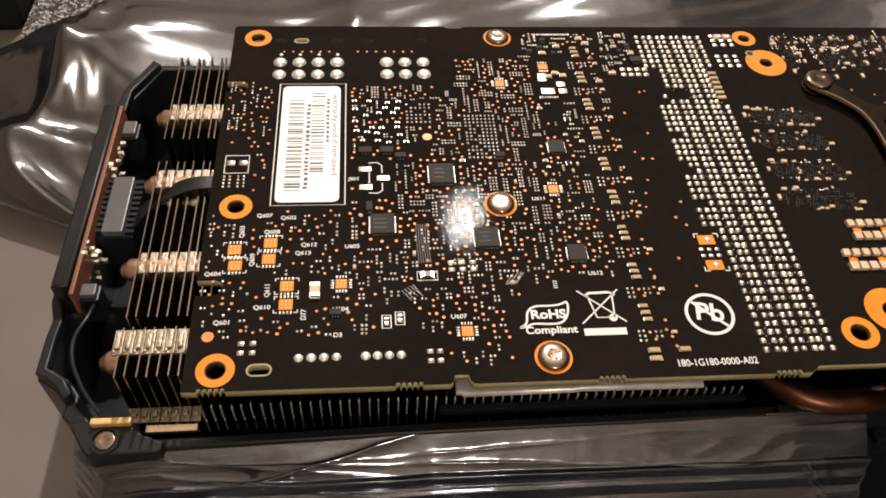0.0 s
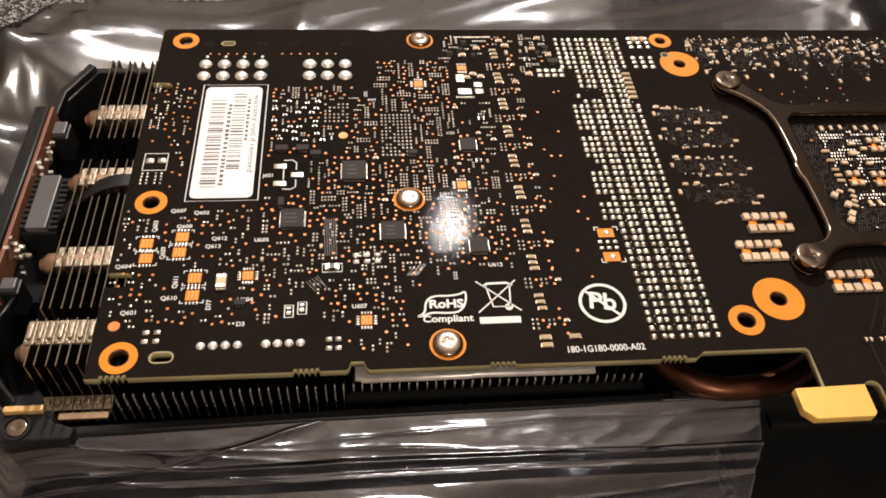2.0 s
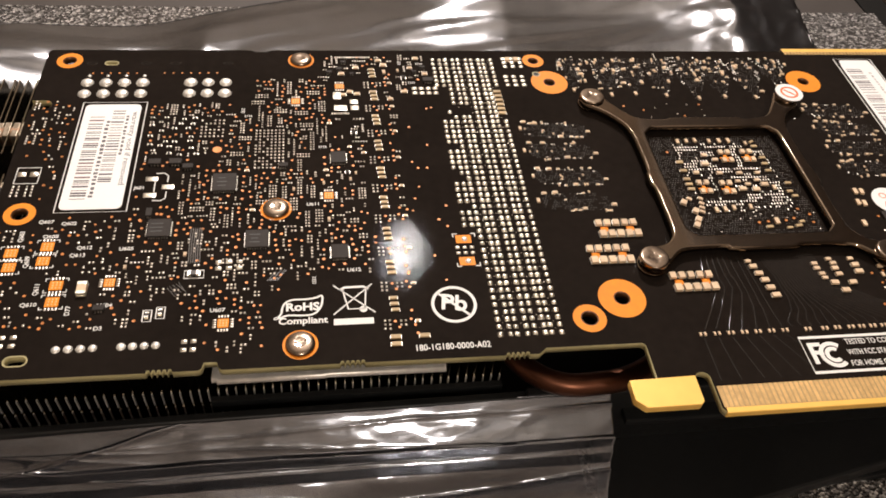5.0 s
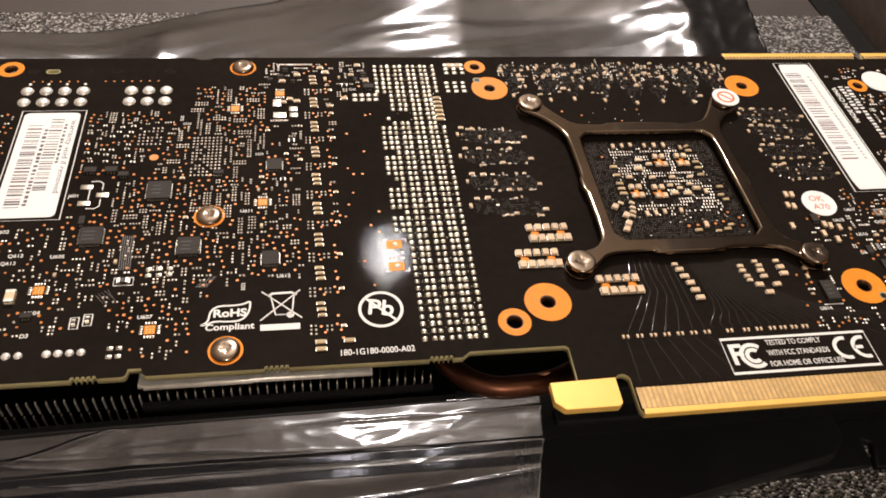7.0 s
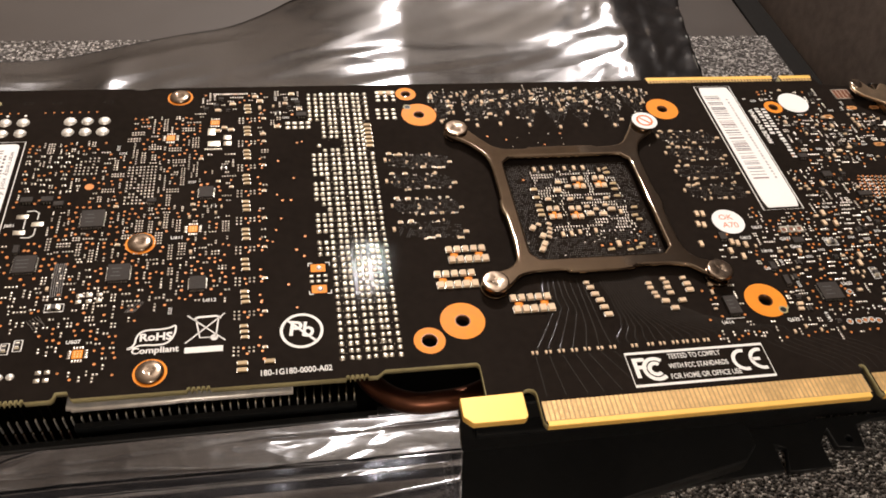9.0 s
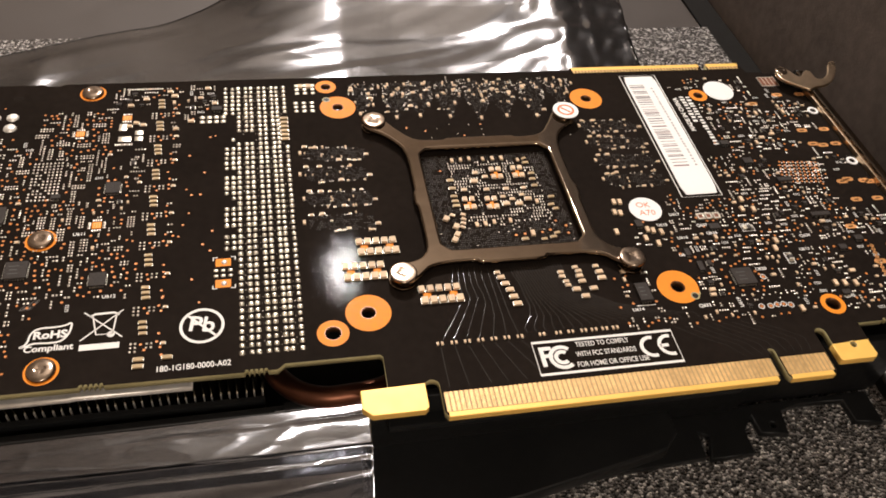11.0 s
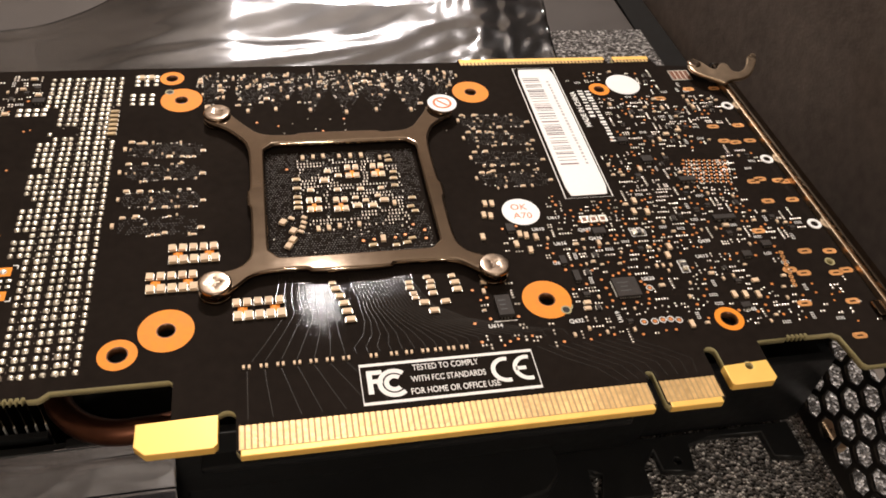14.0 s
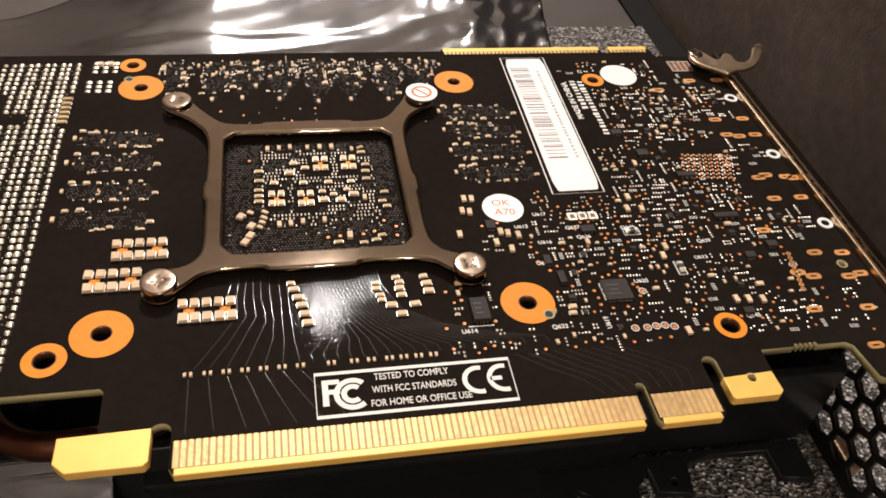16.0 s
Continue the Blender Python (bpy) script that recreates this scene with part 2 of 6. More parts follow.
def circle(cx, cy, r, n=24, sx=1.0):
    return [(cx + sx * r * math.cos(2 * math.pi * i / n), cy + r * math.sin(2 * math.pi * i / n)) for i in range(n)]


def slot(cx, cy, half, r, n=8):
    """A rounded slot along x."""
    a = [(cx + half + r * math.cos(t), cy + r * math.sin(t)) for t in [math.pi * (i / n - 0.5) for i in range(n + 1)]]
    return a + [(2 * cx - x, 2 * cy - y) for x, y in a]


def rect(x0, x1, y0, y1, r=0.0, n=5):
    if r <= 0:
        return [(x0, y0), (x1, y0), (x1, y1), (x0, y1)]
    pts = []
    for cx, cy, a in ((x1 - r, y0 + r, -90), (x1 - r, y1 - r, 0), (x0 + r, y1 - r, 90), (x0 + r, y0 + r, 180)):
        pts += [(cx + r * math.cos(radians(a + 90 * i / n)), cy + r * math.sin(radians(a + 90 * i / n))) for i in range(n + 1)]
    return pts


def soften(pts, rounds=2, cut=0.25):
    """Round a closed outline by cutting its corners."""
    for _ in range(rounds):
        out = []
        for (ax, ay), (bx, by) in zip(pts, pts[1:] + pts[:1]):
            out += [(ax + cut * (bx - ax), ay + cut * (by - ay)), (bx - cut * (bx - ax), by - cut * (by - ay))]
        pts = out
    return pts


def plate(loops, z0, z1, bevel=0.0):
    """A flat plate with holes: the first loop is the outline, the others go through it."""
    cu = bpy.data.curves.new("outline", "CURVE")
    cu.dimensions, cu.fill_mode = "2D", "BOTH"
    cu.extrude = (z1 - z0) / 2 * K - bevel * K
    cu.bevel_depth, cu.bevel_resolution, cu.offset = bevel * K, 2, -bevel * K
    for pts in loops:
        s = cu.splines.new("POLY")
        s.points.add(len(pts) - 1)
        for p, (x, y) in zip(s.points, pts):
            p.co = (x * K, y * K, 0, 1)
        s.use_cyclic_u = True
    ob = bpy.data.objects.new("outline", cu)
    me = bpy.data.meshes.new_from_object(ob)
    weld = bmesh.new()
    weld.from_mesh(me)
    bmesh.ops.remove_doubles(weld, verts=weld.verts[:], dist=1e-7)
    weld.to_mesh(me)
    weld.free()
    me.transform(Matrix.Translation((0, 0, (z0 + z1) / 2 * K)))
    me.materials.clear()
    bpy.data.objects.remove(ob)
    bpy.data.curves.remove(cu)
    return me


def tube(points, r, resolution=4, round_ends=False, bend="AUTO"):
    cu = bpy.data.curves.new("run", "CURVE")
    cu.dimensions, cu.bevel_depth, cu.bevel_resolution, cu.use_fill_caps = "3D", r * K, resolution, True
    s = cu.splines.new("BEZIER")
    s.bezier_points.add(len(points) - 1)
    for b, p in zip(s.bezier_points, points):
        b.co = Vector(p) * K
        b.handle_left_type = b.handle_right_type = bend
    if round_ends:
        s.bezier_points[0].radius = 0.55
    cu.resolution_u = 8
    ob = bpy.data.objects.new("run", cu)
    me = bpy.data.meshes.new_from_object(ob)
    me.materials.clear()
    bpy.data.objects.remove(ob)
    bpy.data.curves.remove(cu)
    for p in me.polygons:
        p.use_smooth = True
    return me


def lettering(text, size, x, y, z, parent, mat, rot=0.0, name="lettering", width=None, bold=0.0):
    """Raised print in the built-in font, its middle at x, y."""
    cu = bpy.data.curves.new("text", "FONT")
    cu.body, cu.size, cu.extrude = text, size * K, 0.012 * K
    cu.align_x, cu.align_y = "CENTER", "CENTER"
    cu.offset = bold * K
    cu.resolution_u = 3
    ob = bpy.data.objects.new("text", cu)
    me = bpy.data.meshes.new_from_object(ob)
    me.materials.clear()
    bpy.data.objects.remove(ob)
    bpy.data.curves.remove(cu)
    if width and me.vertices:
        xs = [v.co.x for v in me.vertices]
        me.transform(Matrix.Diagonal((width * K / (max(xs) - min(xs)), 1, 1, 1)))
    return part(name, me, mat, parent, loc=(x, y, z), rot=rot)


def stroke(pts, w, closed=False):
    """A flat line of width w through pts, as the loops of a plate."""
    out, inn = [], []
    n = len(pts)
    for i, (x, y) in enumerate(pts):
        a = pts[i - 1] if (i or closed) else pts[i]
        b = pts[(i + 1) % n] if (i < n - 1 or closed) else pts[i]
        dx, dy = b[0] - a[0], b[1] - a[1]
        d = math.hypot(dx, dy) or 1
        out.append((x - dy / d * w / 2, y + dx / d * w / 2))
        inn.append((x + dy / d * w / 2, y - dx / d * w / 2))
    return [out, inn] if closed else [out + inn[::-1]]

# ---- room and supports ----
def slab(name, x0, x1, y0, y1, z0, z1, mat, label, category, kind="structure"):
    return tagged(part(name, box_mesh(x0, x1, y0, y1, z0, z1), mat), label, category, kind=kind)


slab("floor", -2000, 2000, -2000, 2000, -800, -750, FLOORM, "brown wooden floor of the room", "floor")
slab("ceiling", -2000, 2000, -2000, 2000, 1700, 1740, CEIL, "pale plain ceiling above the table", "ceiling")
slab("wall_west", -2060, -2000, -2000, 2000, -750, 1700, WALL, "plain warm white wall", "wall")
slab("wall_east", 2000, 2060, -2000, 2000, -750, 1700, WALL, "plain warm white wall", "wall")
slab("wall_north", -2000, 2000, 2000, 2060, -750, 1700, WALL, "plain warm white wall", "wall")
slab("wall_south", -2000, 2000, -2060, -2000, -750, 1700, WALL, "plain warm white wall", "wall")

table = thing("table", "smooth grey-brown table under the foam and card", "table", (0, 0, -750))
part("tabletop", box_mesh(-700, 900, -450, 600, -28, 0, 2.0), TABLE, table)
for lx, ly in ((-660, -410), (860, -410), (-660, 560), (860, 560)):
    part("leg", box_mesh(lx - 25, lx + 25, ly - 25, ly + 25, -750, -28, 2.0), TABLE, table)

foam = part("foam_sheet", plate([[(-212, 203), (-212, 142), (-150, 104), (-148, -70), (158, -70), (158, 203)]], 0, 5.2, 1.0), FOAM)
tagged(foam, "charcoal open-cell packing foam under the card", "packing foam")


def sheet(x0, x1, y0, y1, nx, ny, f):
    bm = bmesh.new()
    g = [[bm.verts.new(Vector(f(x0 + (x1 - x0) * i / nx, y0 + (y1 - y0) * j / ny)) * K) for i in range(nx + 1)] for j in range(ny + 1)]
    for j in range(ny):
        for i in range(nx):
            bm.faces.new((g[j][i], g[j][i + 1], g[j + 1][i + 1], g[j + 1][i])).smooth = True
    bmesh.ops.solidify(bm, geom=bm.faces[:], thickness=0.08 * K)
    return bm


def smooth_step(a, b, x):
    t = min(1, max(0, (x - a) / (b - a)))
    return t * t * (3 - 2 * t)


def fold(x, y, ax, ay, bx, by, h, w):
    """Height of a soft crease that runs from a to b."""
    dx, dy = bx - ax, by - ay
    L = math.hypot(dx, dy)
    u = ((x - ax) * dx + (y - ay) * dy) / L
    d = ((y - ay) * dx - (x - ax) * dy) / L
    k = smooth_step(-15, 20, u) * (1 - smooth_step(L - 25, L + 15, u))
    return h * k * math.exp(-abs(d / w) ** 1.5)


def bag_back(x, y):
    z = 6.2
    if y > 140:
        y = 140 + (y - 140) * (min(220, max(142, 238 + 0.40 * x)) - 140) / 60
    back = smooth_step(138, 162, y)
    left = smooth_step(-166, -180, x)
    right = smooth_step(-75, 5, x)
    over = max(0, y - 142)
    z += right * 0.06 * over + (1 - right) * (2.2 * back - 0.04 * over)
    z += 0.0022 * right * back * max(-24, min(60, x - 22)) ** 2
    # long facets that fan out from the crushed corner
    fan = right * back * smooth_step(100, 70, x)
    for end, turn in ((150, 0.20), (156, -0.28), (163, 0.24), (170, 0.10), (178, -0.26), (184, 0.26)):
        L = math.hypot(155, 192 - end)
        z += fan * turn * max(0, ((y - 192) * 155 - (x - 85) * (192 - end)) / L)
    # flat facets that meet in sharp creases at the crushed corner
    for (ax, ay), (bx, by), turn in (([85.0, 192.0], [66.0, 175.0], 0.04), ([85.0, 192.0], [83.0, 178.0], -0.24), ([96.0, 201.0], [94.0, 177.0], 0.26)):
        L = math.hypot(bx - ax, by - ay)
        d = ((x - ax) * (ay - by) - (y - ay) * (ax - bx)) / L
        z += turn * back * max(0, d)
    z += (11 * smooth_step(-120, -176, x) - 9 * smooth_step(-178, -218, x)) * smooth_step(118, 146, y)
    wob = 2.0 * noise.noise((x * 0.011, y * 0.012, 1))
    tri = lambda a: math.asin(0.985 * math.sin(a)) / 1.4
    z += back * ((0.30 - 0.15 * right) * tri((y - 0.27 * x - 186) * 0.14 + wob * 0.45) + 0.09 * tri((y - 0.36 * x) * 0.6 + wob * 3) + 0.03 * tri((y - 0.2 * x) * 1.7 + wob * 9))
    z += fold(x, y, -70, 150, 120, 200, 0.7, 12) + fold(x, y, -180, 150, -70, 196, 1.6, 12)
    z += fold(x, y, 92, 160, 96, 215, 1.2, 4) + fold(x, y, 60, 190, 112, 172, 0.8, 4)
    z += fold(x, y, -215, 90, -172, 150, 5, 7) + fold(x, y, -205, 150, -150, 122, 5, 9) + fold(x, y, -112, 150, -104, 190, 2, 7)
    z += fold(x, y, -232, 118, -168, 112, 4, 6) + fold(x, y, -190, 128, -182, 160, 6, 4)
    n = (0.9 - 0.5 * right) * noise.noise((x * 0.03, y * 0.045, 3)) + 0.15 * noise.noise((x * 0.08, y * 0.11, 5))
    crush = smooth_step(55, 90, x) * back + 0.7 * smooth_step(-150, -185, x) * smooth_step(80, 120, y)
    n += crush * 0.8 * (1 - 2.4 * abs(noise.noise((x * 0.06, y * 0.05, 8)))) + crush * 0.7 * (1 - 2 * abs(noise.noise((x * 0.15, y * 0.12, 9))))
    z += max(back, left * (0.25 + 0.75 * smooth_step(70, 120, y)), 0.0) * n
    ex = 6 * noise.noise((0.02 * y, 7, 0)) * smooth_step(70, 110, x)
    ey = 2.5 * noise.noise((0.015 * x, 2, 0)) * smooth_step(170, 200, y)
    if x < -158:
        x = -158 + (x + 158) * smooth_step(70, 118, y)
    if x > -14:
        x = -14 + (x + 14) * smooth_step(116, 140, y)
    return (x + ex + 0.12 * max(0, y - 150) * smooth_step(60, 110, x), y + ey, max(z, 5.6))


def bag_front(u, v):
    """u runs along the card, v from the free upper edge over two pleats, then down and outwards."""
    left = smooth_step(-140, -160, u)
    wave = noise.noise((u * 0.03, 0, 1))
    stops = ((0, 15.4, 32.4), (0.25, 9.2, 27.0), (0.29, 8.2, 27.2), (0.32, 7.7, 24.6), (0.37, 6.7, 24.2), (0.40, 6.0, 21.2), (0.72, -3.0, 13.2), (0.82, -10, 9.4), (0.90, -25, 7.6), (1.0, -64, 6.4))
    for (a, ya, za), (b, yb, zb) in zip(stops, stops[1:]):
        if v <= b:
            k = (v - a) / (b - a)
            y, z = ya + (yb - ya) * k, za + (zb - za) * k
            break
    free = smooth_step(0.0, 0.12, v)
    # slow waves and sharp wrinkles of the two upper strips
    z += free * (0.45 * noise.noise((u * 0.03, v * 5, 2)) + 0.13 * (1 - 3 * abs(noise.noise((u * 0.075, v * 7 + u * 0.02, 5)))) + 0.03 * (1 - 3 * abs(noise.noise((u * 0.2, v * 14, 11)))))
    y += 0.7 * wave * (1 - smooth_step(0, 0.5, v)) + 0.5 * noise.noise((u * 0.02, v * 6, 7))
    # long creases that wander along the card
    for vk, ak, ph, sl in ((0.13, 0.35, 12, -2), (0.20, 0.45, 23, 3), (0.345, 0.3, 34, -1), (0.47, 0.6, 45, 4), (0.56, 0.8, 56, -5), (0.66, 0.6, 67, 3)):
        c = vk + 0.03 * noise.noise((u * 0.012, ph, 0)) + 0.0003 * sl * (u + 90)
        z += ak * (0.3 + 1.8 * abs(noise.noise((u * 0.03, ph, 4)))) * math.exp(-abs(v - c) / 0.010)
    # a diagonal fold that leaves the free edge and meets the pleat towards the end of the shroud
    c = 0.04 + 0.30 * (-98 - u) / 36
    z += 1.1 * smooth_step(-92, -104, u) * math.exp(-abs(v - c) / 0.02)
    # diagonal streaks where the film is drawn round the end of the shroud
    for k in range(6):
        c = 0.16 + 0.10 * k + (0.0035 + 0.0008 * (k % 3)) * (u + 128)
        z += (0.5 + 0.25 * (k % 2)) * smooth_step(-98, -114, u) * math.exp(-abs(v - c) / 0.014)
    # the lower face swells and sags
    z += smooth_step(0.5, 0.6, v) * (1 - smooth_step(0.75, 0.95, v)) * (1.1 * noise.noise((u * 0.016, v * 2, 8)) + 0.4 * (1 - 3 * abs(noise.noise((u * 0.03, v * 5 - u * 0.03, 3)))))
    # towards the contacts the lower face hangs steeper
    z -= 4.0 * smooth_step(-88, -60, u) * smooth_step(0.40, 0.62, v) * (1 - smooth_step(0.72, 1.0, v))
    # round the corner of the shroud
    z -= left * 3 * (1 - smooth_step(0.5, 1, v))
    y += 1.15 * max(0, -152 - u) - 1.5 * left
    return (u, y, z)


bag = thing("antistatic_bag", "crumpled silver antistatic bag spread under the card", "plastic bag", (0, 60, 5.4))
part("back_sheet", sheet(-232, 108, -40, 200, 230, 170, bag_back), FILM, bag)
part("front_flap", sheet(-157, -12, 0, 1, 300, 260, bag_front), FILMFRONT, bag, "creased film pulled up against the shroud")

# shiny tube added to draw the lit edge of the shroud rim
part("film_edge", tube([(-32, 15.4, 33.2), (-24, 15.3, 33.4), (-12.5, 15.0, 33.3)], 0.13, 2), FILMFRONT, bag)
# added sheet: darkens the tabletop behind the foam, where it looks dimmer
dim_sheet = part("far_dim_sheet", box_mesh(-204, 157.5, 203.6, 620, 0, 2.4, 0.5), DIMTABLE)
tagged(dim_sheet, "dark grey-brown flat sheet added to dim the far tabletop", "board")
cushion = part("sofa_cushion", box_mesh(172, 620, -300, 420, -40, 330, 22), CLOTH)
tagged(cushion, "charcoal woven fabric sofa cushion beside the foam", "cushion")
for p in cushion.data.polygons:
    p.use_smooth = True

# ---- the graphics card ----
card = thing("graphics_card", "black graphics card lying with its bare circuit board upwards", "graphics card", (0, 60, 8))


def board_outline():
    o = [(-134, 14.8)]

    def bites(cx, y, s=1):
        pts = []
        for i in range(5):
            c = cx + s * (i - 2) * 0.92
            pts += [(c - s * 0.40, y), (c - s * 0.28, y + 0.5), (c, y + 0.62), (c + s * 0.28, y + 0.5), (c + s * 0.40, y)]
        return pts

    o += bites(-129.4, 14.7) + bites(-98.0, 14.6)
    o += [(-91.4, 14.6), (-90.9, 15.0), (-90.6, 16.2), (-88.4, 16.2), (-88.0, 15.0), (-87.4, 14.5)]
    o += bites(-64.7, 14.5) + bites(-34.5, 14.4)
    o += [(-30.5, 14.4), (-29.0, 15.6), (-10.4, 15.6), (-9.8, 15.0), (-9.8, 7.4), (-14.6, 7.4), (-15.0, 7.0), (-15.0, 3.6), (-13.4, 2.0), (-3.3, 2.0), (-2.7, 2.6), (-2.7, 7.0)]
    o += [(-1.2 + 1.5 * math.cos(a), 7.2 + 1.3 * math.sin(a)) for a in [math.pi * (1 - i / 8) for i in range(9)]]
    o += [(0.3, 0.9), (0.9, 0.0), (70.6, 0.0), (71.2, 0.8)]
    o += [(72.0 + 0.85 * math.cos(a), 6.9 + 0.85 * math.sin(a)) for a in [math.pi * (1 - i / 6) for i in range(7)]]
    o += [(72.9, 0.8), (73.5, 0.0), (83.5, 0.0), (84.3, 0.9)]
    o += [(85.6 + 1.3 * math.cos(a), 10.4 + 1.3 * math.sin(a)) for a in [math.pi * (1 - i / 6) for i in range(7)]]
    o += [(86.9, 3.2), (95.0, 3.2), (95.6, 3.8), (95.9, 12.0)]
    o += bites(104.5, 12.1)
    o += [(112.0, 12.1), (113.2, 11.2), (114.2, 4.6), (115.0, 4.0), (127.0, 4.0), (127.0, 105.0), (113.0, 106.4), (111.8, 110.9), (101.2, 110.9), (100.9, 108.2), (99.2, 108.2), (98.9, 110.9), (58.0, 110.9), (57.4, 109.9)]
    o += [(-81.0, 109.9), (-82.0, 109.2), (-85.0, 109.2), (-86.0, 109.9), (-133.2, 109.9), (-134, 109.2)]
    for cy in (88.5, 35.0):
        o += [(-134, cy + 1.6), (-131, cy + 1.6)] + [(-131 + 1.6 * math.sin(a), cy + 1.6 * math.cos(a)) for a in [math.pi * i / 6 for i in range(1, 6)]] + [(-131, cy - 1.6), (-134, cy - 1.6)]
    return o


# mounting holes: x, y, ring radius, hole radius
HOLES = ((-128.5, 105.4, 3.0, 1.6), (-128.9, 53.8, 3.05, 1.65), (-129.0, 18.6, 3.1, 1.7), (-19.1, 21.9, 3.3, 1.75), (-11.4, 26.4, 4.8, 1.65),
         (-13.9, 105.4, 2.8, 1.4), (-11.4, 96.2, 4.7, 1.5), (58.3, 96.2, 4.6, 1.5), (58.4, 26.4, 4.8, 1.65), (92.9, 17.8, 2.9, 1.75), (92.6, 95.8, 2.7, 1.4))
HOLLOWS = ((-122.1, 18.4, 0.9, 0.9), (-118.7, 104.4, 0.8, 0.6), (-8.2 - 5.3, 98.9, 0, 0.6), (62.0, 24.3, 0, 0.75), (91.6, 6.6, 0, 0.75), (122.2, 30.4, 0, 0.8))
loops = [board_outline()] + [circle(x, y, h) for x, y, r, h in HOLES] + [slot(x, y, a, r) for x, y, a, r in HOLLOWS]
board_me = plate(loops, ZT - 1.6, ZT)
board_me.materials.append(MASK)
board_me.materials.append(FR4)
for p in board_me.polygons:
    p.material_index = 0 if abs(p.normal.z) > 0.5 else 1
board = part("circuit_board", board_me, None, card, "black circuit board with a pale fibreglass edge, copper rings and dense small components")

TAKEN = set()
CELL = 0.3


def mark(x0, x1, y0, y1):
    for i in range(int(x0 / CELL) - 1, int(x1 / CELL) + 1):
        for j in range(int(y0 / CELL) - 1, int(y1 / CELL) + 1):
            TAKEN.add((i, j))


def is_free(x0, x1, y0, y1):
    return not any((i, j) in TAKEN for i in range(math.floor(x0 / CELL), math.floor(x1 / CELL) + 1) for j in range(math.floor(y0 / CELL), math.floor(y1 / CELL) + 1))


for x, y, r, h in HOLES:
    part("copper_ring", plate([circle(x, y, r, 40), circle(x, y, h + 0.05, 24)], ZT, ZT + 0.05), COPPER, board)
    part("hole_wall", plate([circle(x, y, h + 0.04, 24), circle(x, y, h - 0.12, 24)], ZT - 1.65, ZT + 0.03), HOLEWALL, board)
    mark(x - r, x + r, y - r, y + r)
for x, y, a, r in HOLLOWS:
    part("slot_rim", plate([slot(x, y, a, r + 0.28), slot(x, y, a, r)], ZT, ZT + 0.03), FR4, board)
    mark(x - a - r, x + a + r, y - r, y + r)

# edge contacts
finger = box_mesh(-0.33, 0.33, 1.0, 5.35, 0, 0.06)
finger_me = bpy.data.meshes.new("gold_finger")
finger.to_mesh(finger_me)
finger.free()
finger_me.materials.append(GOLD)
for x0, x1 in ((0.7, 70.9), (73.2, 83.9)):
    part("contact_field", box_mesh(x0, x1, 0.9, 5.3, ZT - 0.01, ZT + 0.022), GOLDBED, board)
for i in range(70):
    part("gold_finger", finger_me, None, board, loc=(1.15 + i, 0, ZT))
for i in range(11):
    part("gold_finger", finger_me, None, board, loc=(73.55 + i, 0, ZT))
for x0, x1 in ((0.9, 70.6), (73.5, 83.5)):
    bm = box_mesh(x0, x1, -0.25, 1.0, ZT - 1.5, ZT + 0.03, 0.2)
    part("bevelled_contact_edge", bm, YELLOW, board, "bright gold bevelled edge of the connector")
part("retention_tab", plate([[(-15.15, 7.6), (-15.2, 3.5), (-13.4, 1.8), (-3.2, 1.8), (-2.5, 2.5), (-2.5, 7.9)]], ZT - 1.7, ZT + 0.06, 0.12), YELLOW, board, "bright yellow plated hook tab")
part("retention_tab", plate([[(86.7, 7.2), (86.7, 3.3), (87.1, 2.9), (95.0, 2.9), (95.8, 3.7), (95.6, 7.6)], circle(91.6, 6.6, 0.75)], ZT - 1.7, ZT + 0.06, 0.12), YELLOW, board, "bright yellow plated tab with a hole")
for x0, x1 in ((58.2, 98.8), (101.3, 111.7)):
    part("bridge_contact", box_mesh(x0, x1, 109.6, 111.1, ZT - 1.6, ZT + 0.06, 0.1), YELLOW, board)
    n = int((x1 - x0) / 1.0)
    for i in range(n):
        part("bridge_finger", box_mesh(x0 + i + 0.15, x0 + i + 0.85, 108.4, 109.6, ZT, ZT + 0.05), GOLD, board)
    mark(x0, x1, 106, 111)

# ---- components: shared meshes ----
def as_mesh(name, bm, *mats):
    me = bpy.data.meshes.new(name)
    bm.to_mesh(me)
    bm.free()
    for m in mats:
        me.materials.append(m)
    return me


def dome_mesh(name, r, h, mat, n=8, sy=1.0):
    """A blob of solder: a low dome with an uneven foot."""
    bm = bmesh.new()
    rings = []
    for k, (f, z) in enumerate(((1.0, 0.0), (0.86, 0.5), (0.5, 0.88))):
        rings.append([bm.verts.new(Vector((r * f * math.cos(2 * math.pi * i / n), sy * r * f * math.sin(2 * math.pi * i / n), h * z)) * K) for i in range(n)])
    top = bm.verts.new(Vector((0.05 * r, 0.05 * r, h)) * K)
    for a, b in zip(rings, rings[1:]):
        for i in range(n):
            bm.faces.new((a[i], a[(i + 1) % n], b[(i + 1) % n], b[i])).smooth = True
    for i in range(n):
        bm.faces.new((rings[-1][i], rings[-1][(i + 1) % n], top)).smooth = True
    return as_mesh(name, bm, mat)


def square_pad(name, w, d, h, mat):
    bm = bmesh.new()
    lo = [bm.verts.new(Vector((sx * w / 2, sy * d / 2, 0)) * K) for sx, sy in ((-1, -1), (1, -1), (1, 1), (-1, 1))]
    hi = [bm.verts.new(Vector((sx * w * 0.24, sy * d * 0.24, h)) * K) for sx, sy in ((-1, -1), (1, -1), (1, 1), (-1, 1))]
    for i in range(4):
        bm.faces.new((lo[i], lo[(i + 1) % 4], hi[(i + 1) % 4], hi[i])).smooth = True
    bm.faces.new(hi).smooth = True
    return as_mesh(name, bm, mat)


